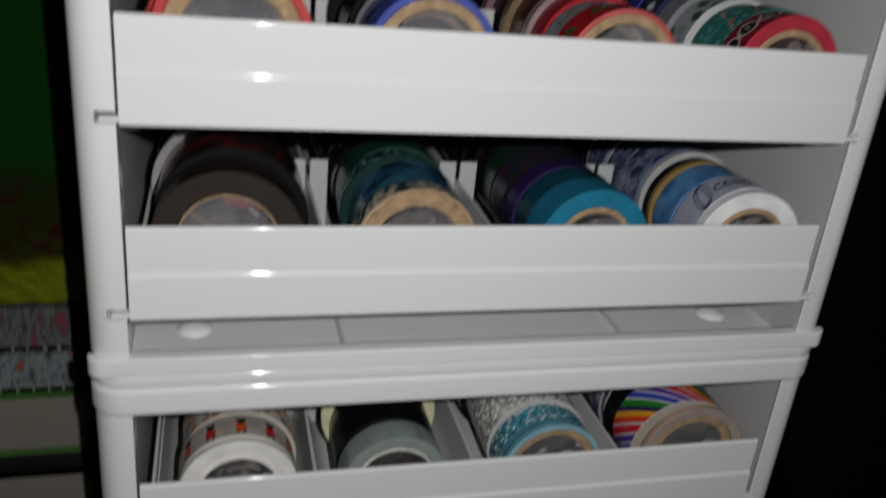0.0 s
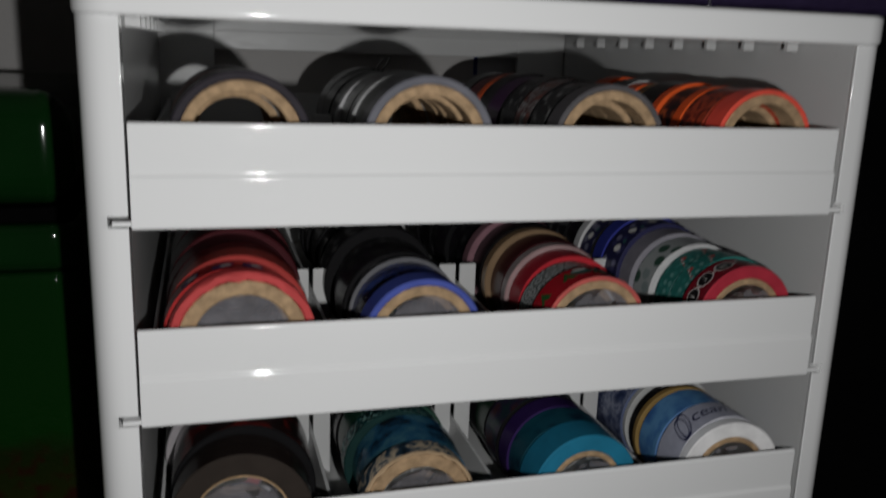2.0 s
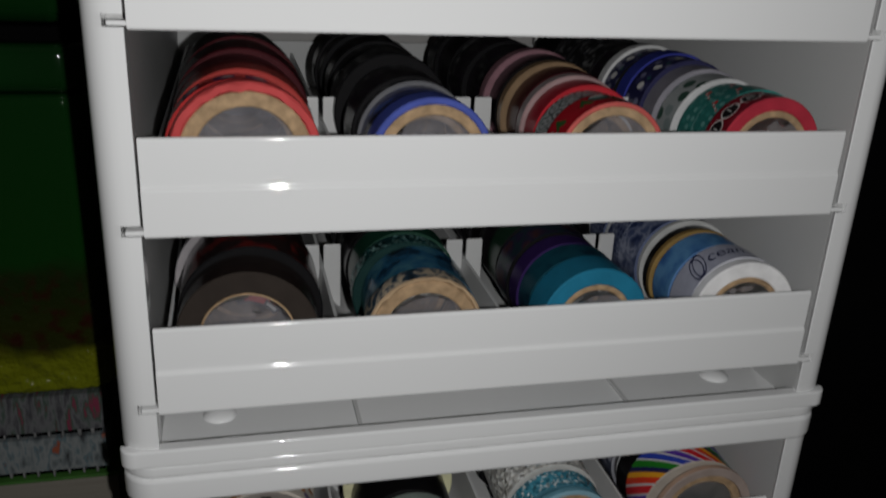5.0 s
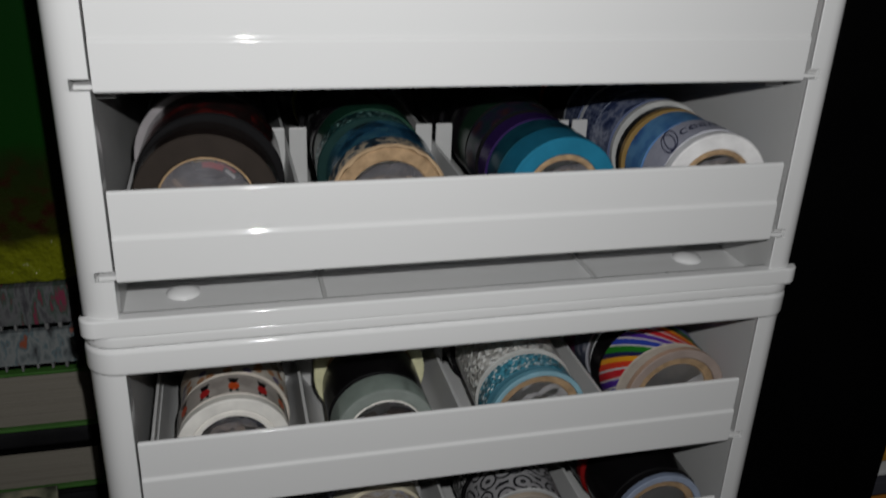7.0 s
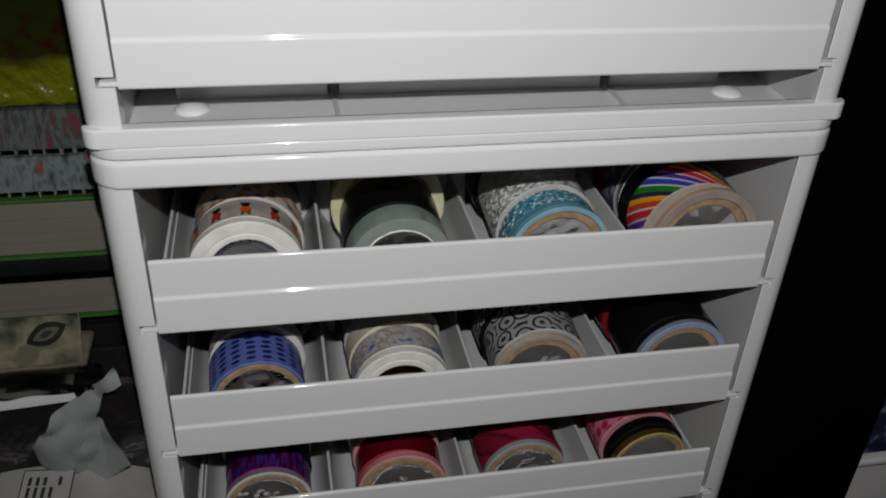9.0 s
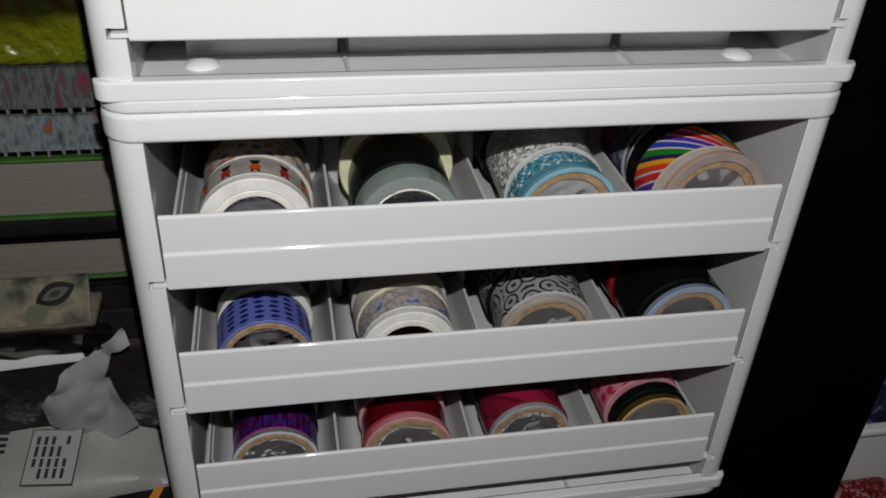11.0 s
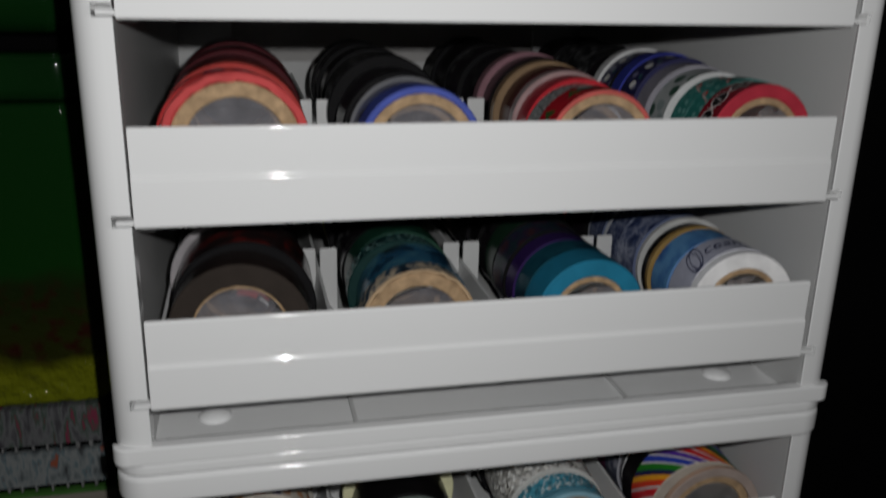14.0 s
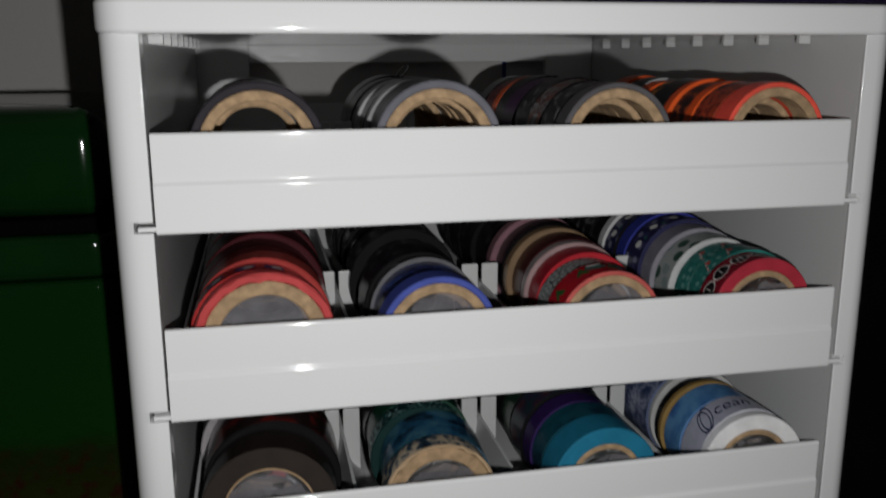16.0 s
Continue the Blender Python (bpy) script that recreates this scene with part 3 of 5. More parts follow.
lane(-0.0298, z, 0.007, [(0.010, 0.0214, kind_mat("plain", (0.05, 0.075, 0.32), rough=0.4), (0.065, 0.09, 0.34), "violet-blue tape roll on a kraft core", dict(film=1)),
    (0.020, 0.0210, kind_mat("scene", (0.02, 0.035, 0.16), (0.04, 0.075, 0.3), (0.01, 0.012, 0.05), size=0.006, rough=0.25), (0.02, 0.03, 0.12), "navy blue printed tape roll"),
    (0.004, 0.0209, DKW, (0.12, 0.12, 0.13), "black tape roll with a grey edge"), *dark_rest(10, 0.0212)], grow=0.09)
lane(0.0354, z, 0.007, [(0.014, 0.0206, kind_mat("plain", (0.33, 0.01, 0.018), rough=0.25), (0.5, 0.1, 0.09), "red festive tape roll with green trees on a kraft core", dict(film=1, rc=0.0194, ri=0.0158)),
    (0.012, 0.0204, kind_mat("swirl", (0.3, 0.31, 0.31), (0.05, 0.06, 0.06), size=0.0028), (0.5, 0.5, 0.5), "silver and white speckled tape roll"),
    (0.012, 0.0205, kind_mat("plain", (0.32, 0.012, 0.025)), (0.4, 0.02, 0.03), "red tape roll"), (0.006, 0.0205, kind_mat("plain", (0.3, 0.25, 0.25)), (0.3, 0.2, 0.2), "pale pink tape roll"),
    (0.015, 0.0205, MAROON_SHADED, (0.05, 0.007, 0.01), "maroon tape roll"), (0.006, 0.0212, kind_mat("plain", (0.2, 0.13, 0.075)), (0.2, 0.13, 0.075), "tan kraft tape roll"), (0.014, 0.0206, DK, K, "black tape roll"),
    (0.007, 0.0212, kind_mat("plain", (0.21, 0.11, 0.13)), (0.21, 0.11, 0.13), "dusty pink tape roll"), *dark_rest(7, 0.0208)], grow=0.09)
TEAL = kind_mat("dots", (0.018, 0.12, 0.105), (0.10, 0.24, 0.22), (0.03, 0.16, 0.14), size=0.0034)
lane(0.0964, z, 0.007, [(0.012, 0.0214, kind_mat("plain", (0.15, 0.008, 0.016), rough=0.3), (0.40, 0.03, 0.05), "crimson tape roll with black lettered medallions", dict(film=1, rc=0.0165, ri=0.0140)),
    (0.010, 0.0213, TEAL, (0.03, 0.25, 0.22), "teal tape roll with red and white canes"), (0.010, 0.0213, TEAL, (0.09, 0.2, 0.19), "teal patterned tape roll with a pale edge"),
    (0.014, 0.0213, kind_mat("dots", (0.30, 0.32, 0.32), (0.03, 0.07, 0.05), (0.2, 0.24, 0.24), size=0.0085, loose=0.9), (0.5, 0.5, 0.5), "white tape roll with dark green trees"),
    (0.012, 0.0213, kind_mat("plain", (0.2, 0.19, 0.22)), (0.25, 0.24, 0.27), "grey-lilac tape roll"), (0.014, 0.0213, kind_mat("dots", (0.015, 0.015, 0.05), (0.12, 0.12, 0.2), (0.03, 0.03, 0.09), size=0.005), (0.03, 0.03, 0.08), "navy tape roll with pale prints"),
    (0.010, 0.0213, kind_mat("plain", (0.03, 0.04, 0.25)), (0.04, 0.05, 0.3), "blue tape roll"), (0.012, 0.0213, kind_mat("dots", (0.015, 0.015, 0.05), (0.14, 0.14, 0.2), (0.04, 0.04, 0.09), size=0.0055), K, "navy tape roll with pale prints"),
    (0.006, 0.0215, kind_mat("plain", (0.5, 0.5, 0.5)), (0.55, 0.55, 0.55), "white tape roll"), *dark_rest(6, 0.0212)], grow=0.09)
# upper organizer, bottom drawer: sea tapes
z = zf(1, 2)
lane(-0.0903, z, 0.007, [(0.016, 0.0240, kind_mat("plain", (0.016, 0.011, 0.010), rough=0.25), (0.030, 0.023, 0.019), "brown tape roll with a printed label in its core", dict(film=1, rc=0.0163, ri=0.0156)),
    (0.030, 0.0250, kind_mat("scene", (0.012, 0.008, 0.008), (0.12, 0.012, 0.01), (0.02, 0.01, 0.01), size=0.007, rough=0.2), K, "black and dark red printed tape roll"),
    (0.004, 0.0256, kind_mat("plain", (0.3, 0.28, 0.29)), (0.3, 0.28, 0.29), "pale grey tape roll"), (0.020, 0.0240, DKP, K, "black printed tape roll"),
    (0.004, 0.0240, kind_mat("plain", (0.4, 0.38, 0.38)), (0.45, 0.42, 0.42), "pale grey tape roll"), *dark_rest(7, 0.0232)])
lane(-0.0289, z, 0.008, [(0.009, 0.0213, kind_mat("scene", (0.02, 0.045, 0.07), (0.006, 0.008, 0.012), (0.42, 0.34, 0.24), size=0.0035), (0.44, 0.31, 0.19), "blue landscape tape roll with a torn kraft edge", dict(film=1, ragged=0.06, rc=0.0200, ri=0.0150)),
    (0.024, 0.0211, kind_mat("scene", (0.02, 0.09, 0.17), (0.004, 0.006, 0.012), (0.05, 0.15, 0.2), size=0.010, rough=0.2), (0.05, 0.1, 0.15), "blue landscape tape roll"),
    (0.010, 0.0213, kind_mat("glitter", (0.01, 0.045, 0.05), (0.02, 0.12, 0.12), (0.4, 0.7, 0.65), size=0.0009, rough=0.35, metal=0.5), (0.008, 0.03, 0.028), "teal glitter tape roll"),
    (0.015, 0.0212, kind_mat("plain", (0.01, 0.05, 0.03)), (0.02, 0.06, 0.04), "dark green tape roll"), *dark_rest(5, 0.0211),
    (0.004, 0.0214, kind_mat("plain", (0.5, 0.48, 0.1)), (0.5, 0.48, 0.1), "thin yellow tape roll"), *dark_rest(3, 0.0211)])
lane(0.0351, z, 0.007, [(0.014, 0.0215, kind_mat("plain", (0.012, 0.14, 0.23), rough=0.45), (0.016, 0.17, 0.28), "turquoise tape roll on a kraft core", dict(film=1, rc=0.0150, ri=0.0128)),
    (0.014, 0.0213, kind_mat("scene", (0.006, 0.05, 0.075), (0.003, 0.02, 0.04), (0.008, 0.06, 0.085), size=0.006, rough=0.35), (0.01, 0.07, 0.1), "dark teal tape roll"), (0.010, 0.0213, kind_mat("plain", (0.028, 0.012, 0.075), rough=0.3), (0.03, 0.013, 0.08), "purple tape roll"),
    (0.015, 0.0212, kind_mat("scene", (0.02, 0.015, 0.04), (0.05, 0.02, 0.02), (0.01, 0.03, 0.03), size=0.006), K, "dark patterned tape roll"), (0.015, 0.0212, kind_mat("plain", (0.012, 0.035, 0.02)), K, "dark green tape roll"),
    *dark_rest(4, 0.0212), (0.015, 0.0214, kind_mat("plain", (0.12, 0.06, 0.04)), (0.12, 0.06, 0.04), "brown tape roll"), *dark_rest(4, 0.0212)])
ocean_x, ocean_r = 0.0978, 0.0212
NAVY_DOTS = kind_mat("dots", (0.07, 0.085, 0.15), (0.018, 0.025, 0.07), (0.16, 0.18, 0.24), size=0.0026, loose=0.3)
lane(ocean_x, z, 0.007, [(0.005, ocean_r, kind_mat("plain", (0.72, 0.72, 0.74), rough=0.5), (0.78, 0.77, 0.77), "white-edged tape roll on a kraft core", dict(film=1, rc=0.0150, ri=0.0128)),
    (0.015, ocean_r, kind_mat("plain", (0.36, 0.37, 0.45), rough=0.4), (0.6, 0.6, 0.66), "pale lilac tape roll lettered with Ocean"),
    (0.015, ocean_r, kind_mat("scene", (0.055, 0.16, 0.36), (0.02, 0.06, 0.2), (0.1, 0.25, 0.45), size=0.014), (0.1, 0.2, 0.4), "sky blue tape roll"),
    (0.003, 0.0214, kind_mat("plain", (0.24, 0.15, 0.05)), (0.26, 0.17, 0.06), "thin mustard tape roll"), (0.006, 0.0211, DK, K, "black tape roll"),
    (0.003, 0.0216, kind_mat("plain", (0.42, 0.42, 0.41)), (0.42, 0.42, 0.41), "thin white tape roll"), (0.018, 0.0213, kind_mat("scene", (0.06, 0.08, 0.16), (0.02, 0.03, 0.08), (0.2, 0.22, 0.3), size=0.005), (0.1, 0.12, 0.2), "navy printed tape roll"),
    (0.014, 0.0213, NAVY_DOTS, (0.3, 0.33, 0.4), "navy dotted tape roll"), (0.003, 0.0216, kind_mat("plain", (0.5, 0.52, 0.55)), (0.55, 0.56, 0.6), "thin pale tape roll"), (0.015, 0.0213, NAVY_DOTS, (0.1, 0.12, 0.2), "navy dotted tape roll"),
    (0.003, 0.0216, kind_mat("plain", (0.45, 0.47, 0.52)), (0.5, 0.5, 0.55), "thin pale tape roll"), *dark_rest(2, 0.0212), (0.004, 0.0215, ORANGE, (0.6, 0.1, 0.03), "thin orange tape roll"), *dark_rest(4, 0.0212)])
# lower organizer, top drawer
z = zf(0, 0)
lane(-0.0868, z, 0.009, [(0.004, 0.0216, kind_mat("plain", (0.7, 0.68, 0.63)), (0.74, 0.72, 0.68), "cream tape roll on a white core", dict(film=1, core="white", rc=0.0165, ri=0.0140)),
    (0.014, 0.0214, kind_mat("scene", (0.36, 0.33, 0.30), (0.28, 0.25, 0.23), (0.40, 0.36, 0.33), size=0.008), (0.6, 0.55, 0.5), "cream tape roll with little orange and black figures"),
    (0.012, 0.0214, kind_mat("dots", (0.5, 0.46, 0.4), (0.4, 0.2, 0.1), (0.15, 0.12, 0.2), size=0.006), (0.55, 0.5, 0.44), "cream printed tape roll"),
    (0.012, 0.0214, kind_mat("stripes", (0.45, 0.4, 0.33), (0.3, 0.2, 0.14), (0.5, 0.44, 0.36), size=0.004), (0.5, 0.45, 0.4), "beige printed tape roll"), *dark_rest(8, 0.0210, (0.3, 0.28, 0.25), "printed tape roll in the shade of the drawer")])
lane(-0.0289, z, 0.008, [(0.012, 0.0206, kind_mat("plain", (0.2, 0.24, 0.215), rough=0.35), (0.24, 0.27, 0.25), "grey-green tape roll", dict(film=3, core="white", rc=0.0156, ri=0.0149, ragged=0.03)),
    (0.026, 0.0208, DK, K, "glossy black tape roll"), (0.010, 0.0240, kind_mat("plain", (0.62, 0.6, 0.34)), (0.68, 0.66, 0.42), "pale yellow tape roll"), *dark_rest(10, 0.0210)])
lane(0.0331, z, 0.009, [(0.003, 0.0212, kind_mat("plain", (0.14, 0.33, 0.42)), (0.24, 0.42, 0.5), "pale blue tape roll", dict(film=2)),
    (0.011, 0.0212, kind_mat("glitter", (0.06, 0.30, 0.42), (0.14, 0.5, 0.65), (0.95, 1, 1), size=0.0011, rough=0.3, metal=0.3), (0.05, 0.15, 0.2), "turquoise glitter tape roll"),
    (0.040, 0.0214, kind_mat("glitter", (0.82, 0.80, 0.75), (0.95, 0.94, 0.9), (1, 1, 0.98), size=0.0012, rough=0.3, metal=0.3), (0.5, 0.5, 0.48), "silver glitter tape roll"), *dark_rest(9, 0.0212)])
lane(0.0955, z, 0.009, [(0.003, 0.0230, kind_mat("plain", (0.45, 0.3, 0.22)), (0.33, 0.265, 0.235), "tape roll with its side wrapped in film", dict(film=2)),
    (0.020, 0.0231, kind_mat("rainbow", W, size=0.030), (0.4, 0.35, 0.3), "rainbow striped tape roll"), (0.010, 0.0231, DK, K, "black tape roll"),
    (0.004, 0.0232, kind_mat("plain", (0.5, 0.5, 0.52), rough=0.2, metal=0.8), (0.5, 0.5, 0.5), "silver tape roll"), (0.014, 0.0230, kind_mat("scene", (0.1, 0.12, 0.16), (0.3, 0.3, 0.35), (0.05, 0.05, 0.1), size=0.004), (0.3, 0.3, 0.33), "grey-blue printed tape roll"),
    (0.012, 0.0230, kind_mat("plain", (0.25, 0.05, 0.15)), (0.3, 0.06, 0.18), "plum tape roll"), *dark_rest(8, 0.0225)])
# lower organizer, middle drawer
z = zf(0, 1)
lane(-0.0880, z, 0.012, [(0.022, 0.0199, kind_mat("dots", (0.11, 0.14, 0.42), (0.01, 0.015, 0.10), size=0.0034, loose=0.1, aspect=1.9), (0.12, 0.16, 0.42), "blue tape roll with rows of darker spots on a kraft core", dict(film=1)),
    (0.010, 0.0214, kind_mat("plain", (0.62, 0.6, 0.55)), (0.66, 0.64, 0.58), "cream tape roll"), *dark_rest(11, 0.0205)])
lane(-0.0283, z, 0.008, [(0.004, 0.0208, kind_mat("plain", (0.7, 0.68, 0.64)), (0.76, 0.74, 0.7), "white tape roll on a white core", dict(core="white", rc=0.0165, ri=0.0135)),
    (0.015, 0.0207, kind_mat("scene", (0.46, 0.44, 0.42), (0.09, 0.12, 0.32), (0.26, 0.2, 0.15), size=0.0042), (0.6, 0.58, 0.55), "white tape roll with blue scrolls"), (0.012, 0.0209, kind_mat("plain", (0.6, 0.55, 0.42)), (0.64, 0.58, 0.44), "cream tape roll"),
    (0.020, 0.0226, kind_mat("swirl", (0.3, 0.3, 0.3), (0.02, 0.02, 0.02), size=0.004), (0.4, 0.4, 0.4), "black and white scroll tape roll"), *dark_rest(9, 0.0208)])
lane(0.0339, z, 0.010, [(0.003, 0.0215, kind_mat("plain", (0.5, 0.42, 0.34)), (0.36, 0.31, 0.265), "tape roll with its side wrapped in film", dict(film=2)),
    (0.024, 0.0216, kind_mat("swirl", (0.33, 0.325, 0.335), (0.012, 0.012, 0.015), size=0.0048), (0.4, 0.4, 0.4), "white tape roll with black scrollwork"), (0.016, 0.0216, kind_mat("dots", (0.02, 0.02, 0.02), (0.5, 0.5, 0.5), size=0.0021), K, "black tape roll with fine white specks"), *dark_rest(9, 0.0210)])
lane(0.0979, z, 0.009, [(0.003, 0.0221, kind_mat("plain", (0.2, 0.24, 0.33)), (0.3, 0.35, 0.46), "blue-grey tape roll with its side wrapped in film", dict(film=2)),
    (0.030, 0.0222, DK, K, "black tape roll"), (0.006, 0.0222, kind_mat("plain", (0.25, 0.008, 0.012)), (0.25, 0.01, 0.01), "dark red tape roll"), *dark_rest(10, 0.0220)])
# lower organizer, bottom drawer
z = zf(0, 2)
lane(-0.0868, z, 0.010, [(0.003, 0.0197, kind_mat("plain", (0.5, 0.5, 0.52), rough=0.25, metal=0.7), (0.55, 0.55, 0.57), "silver-faced tape roll", dict(film=1)),
    (0.014, 0.0197, kind_mat("holo", (0.07, 0.003, 0.045), (0.14, 0.005, 0.085), (0.6, 0.05, 0.16), size=0.004, rough=0.16, metal=0.6), (0.3, 0.02, 0.2), "magenta holographic foil tape roll"),
    (0.014, 0.0197, kind_mat("holo", (0.02, 0.01, 0.03), (0.05, 0.02, 0.1), (0.2, 0.1, 0.3), size=0.003, rough=0.2, metal=0.85), K, "black holographic foil tape roll"), (0.010, 0.0214, kind_mat("plain", (0.6, 0.56, 0.46)), (0.62, 0.58, 0.48), "cream tape roll"), *dark_rest(10, 0.0205)])
lane(-0.0272, z, 0.009, [(0.004, 0.0206, kind_mat("plain", (0.55, 0.2, 0.22)), (0.6, 0.28, 0.3), "pink-faced tape roll", dict(film=1)),
    (0.016, 0.0207, kind_mat("plain", (0.24, 0.006, 0.016), rough=0.2, metal=0.5), (0.35, 0.03, 0.05), "crimson satin tape roll"), (0.014, 0.0210, kind_mat("dots", (0.55, 0.2, 0.24), (0.6, 0.4, 0.05), (0.7, 0.5, 0.5), size=0.006), (0.6, 0.3, 0.32), "pink floral tape roll"),
    (0.006, 0.0212, kind_mat("plain", (0.7, 0.69, 0.67)), W, "white tape roll"), *dark_rest(10, 0.0205)])
lane(0.0330, z, 0.010, [(0.003, 0.0200, kind_mat("plain", (0.3, 0.3, 0.31)), (0.36, 0.36, 0.37), "grey-faced tape roll", dict(film=1)),
    (0.020, 0.0201, kind_mat("stripes", (0.3, 0.012, 0.05), (0.12, 0.008, 0.02), (0.2, 0.01, 0.03), size=0.006, rough=0.25), (0.2, 0.01, 0.03), "crimson plaid tape roll"), (0.012, 0.0204, DK, K, "black tape roll"),
    (0.005, 0.0212, kind_mat("plain", (0.02, 0.12, 0.07)), (0.02, 0.14, 0.08), "dark green tape roll"), *dark_rest(10, 0.0204)])
lane(0.0958, z, 0.009, [(0.004, 0.0196, kind_mat("plain", (0.5, 0.32, 0.07), rough=0.2, metal=0.9), (0.5, 0.36, 0.14), "gold foil tape roll", dict(film=2)),
    (0.006, 0.0200, DK, K, "black tape roll"), (0.022, 0.0206, kind_mat("dots", (0.62, 0.2, 0.27), (0.5, 0.02, 0.07), (0.55, 0.06, 0.12), size=0.0075), (0.6, 0.25, 0.3), "pink tape roll with red hearts"),
    (0.014, 0.0206, kind_mat("dots", (0.5, 0.06, 0.12), (0.6, 0.3, 0.36), size=0.003), (0.5, 0.1, 0.15), "pink patterned tape roll"), *dark_rest(9, 0.0204)])


def on_roll(bm, name, rl, R, angle, across, material, lift=0.00012):
    """Lays a flat bmesh round a roll: its x runs round the roll from an angle off the top, its y across the tape."""
    for v in bm.verts:
        a = radians(angle) + v.co.x / R
        v.co = ((R + lift + v.co.z) * math.sin(a), v.co.y + across, (R + lift + v.co.z) * math.cos(a))
    ob = part(name, bm, material, None)
    ob.parent = rl
    ob.matrix_parent_inverse = rl.matrix_basis.inverted()
    ob.matrix_basis = Matrix.Translation(rl.location) @ pose(0, 0, 0, 0, 0, math.degrees(rl.rotation_euler[2]))
    return ob


def disc(rx, ry, inner=0.0, seg=24, at=(0, 0), tilt=0.0):
    """A flat ellipse, or a ring when inner is a share of its radius."""
    bm, c, t = bmesh.new(), math.cos(tilt), math.sin(tilt)
    rings = [[bm.verts.new((at[0] + q * (rx * math.cos(a) * c - ry * math.sin(a) * t), at[1] + q * (rx * math.cos(a) * t + ry * math.sin(a) * c), 0)) for a in [2 * math.pi * k / seg for k in range(seg)]] for q in ((1.0, inner) if inner else (1.0,))]
    if inner:
        for k in range(seg):
            bm.faces.new((rings[0][k], rings[0][(k + 1) % seg], rings[1][(k + 1) % seg], rings[1][k]))
    else:
        bm.faces.new(rings[0])
        bmesh.ops.triangulate(bm, faces=bm.faces[:])
    return bm


def polygon(points):
    bm = bmesh.new()
    bm.faces.new([bm.verts.new((x, y, 0)) for x, y in points])
    return bm


def lettering(body, size, shear=0.4):
    cu = bpy.data.curves.new("lettering", "FONT")
    cu.body, cu.size, cu.shear, cu.align_x, cu.align_y = body, size, shear, "CENTER", "CENTER"
    tmp = bpy.data.objects.new("lettering", cu)
    scene.collection.objects.link(tmp)
    bpy.context.view_layer.update()
    me = bpy.data.meshes.new_from_object(tmp.evaluated_get(bpy.context.evaluated_depsgraph_get()))
    bpy.data.objects.remove(tmp)
    bm = bmesh.new()
    bm.from_mesh(me)
    bpy.data.meshes.remove(me)
    bmesh.ops.subdivide_edges(bm, edges=[e for e in bm.edges if e.calc_length() > size * 0.25], cuts=1)
    bmesh.ops.triangulate(bm, faces=bm.faces[:])
    return bm


def roll_named(words):
    return [o for o in scene.objects if words in str(o.get("label", ""))][0]


def radius_of(rl):
    tape = [c for c in rl.children if c.name.startswith("tape")][0]
    return max(v.co.xz.length for v in tape.data.vertices)


INK = surface("navy_ink", (0.012, 0.015, 0.06), 0.4, vary=0.1)
INK_WHITE = surface("white_ink", (0.55, 0.54, 0.52), 0.4, vary=0.06)
INK_DARK = surface("dark_ink", (0.008, 0.007, 0.008), 0.35, vary=0.2)
INK_RED = surface("red_ink", (0.42, 0.02, 0.02), 0.35, vary=0.15)
INK_ORANGE = surface("orange_ink", (0.55, 0.075, 0.015), 0.35, vary=0.15)
INK_GREEN = surface("green_ink", (0.01, 0.075, 0.018), 0.35, vary=0.15)
INK_BLUE = surface("blue_ink", (0.015, 0.03, 0.14), 0.35, vary=0.2)
INK_TEAL = surface("teal_ink", (0.02, 0.10, 0.085), 0.35, vary=0.2)
bpy.context.view_layer.update()

# Ocean, with a looped capital
rl = roll_named("lettered with Ocean")
for at, rx, ry, tilt in (((0.0, 0.0), 0.0028, 0.0072, -0.35), ((-0.0017, -0.0006), 0.0029, 0.0066, -0.30)):
    on_roll(disc(rx, ry, 0.84, 32, at, tilt), "lettering", rl, ocean_r, -43, 0.0076, INK)
on_roll(lettering("cean", 0.0092), "lettering", rl, ocean_r, -12, 0.0080, INK)
# medallions on the crimson roll
rl = roll_named("lettered medallions")
R = radius_of(rl)
for a, ch in ((-66, "I"), (-44, "I"), (-20, "N"), (4, "N")):
    on_roll(disc(0.0036, 0.0027), "medallion", rl, R, a, 0.0062, INK_DARK)
    on_roll(disc(0.0039, 0.0030, 0.88), "medallion_rim", rl, R, a, 0.0062, INK_WHITE, 0.00018)
    on_roll(polygon([(0.0039, -0.0003), (0.0054, -0.0008), (0.0054, -0.0003), (0.0039, 0.0002)]), "stalk", rl, R, a, 0.0062, INK_WHITE)
    on_roll(lettering(ch, 0.0036, 0.0), "lettering", rl, R, a, 0.0062, INK_WHITE, 0.0002)
# canes on the teal rolls
for rl, shift in zip([o for o in scene.objects if "teal tape roll with red" in str(o.get("label", "")) or "teal patterned tape roll" in str(o.get("label", ""))], (0, 11)):
    R = radius_of(rl)
    for a in (-52 + shift, -24 + shift, 6 + shift):
        for k in range(5):
            on_roll(polygon([(0.0005 * k, 0.0012 * k), (0.0009 + 0.0005 * k, 0.0012 * k), (0.0010 + 0.0005 * k, 0.0007 + 0.0012 * k), (0.0001 + 0.0005 * k, 0.0007 + 0.0012 * k)]), "cane_stripe", rl, R, a, 0.0018, INK_WHITE if k % 2 else INK_RED)
        on_roll(disc(0.0010, 0.0009), "berry", rl, R, a + 9, 0.0058, INK_RED)
# trees on the festive roll
rl = roll_named("festive tape roll with green trees")
R = radius_of(rl)
for a in (-58, -26, 8, 38):
    on_roll(polygon([(-0.0026, -0.0020), (0.0030, -0.0026), (0.0006, 0.0034)]), "tree_motif", rl, R, a, 0.0078, INK_GREEN)
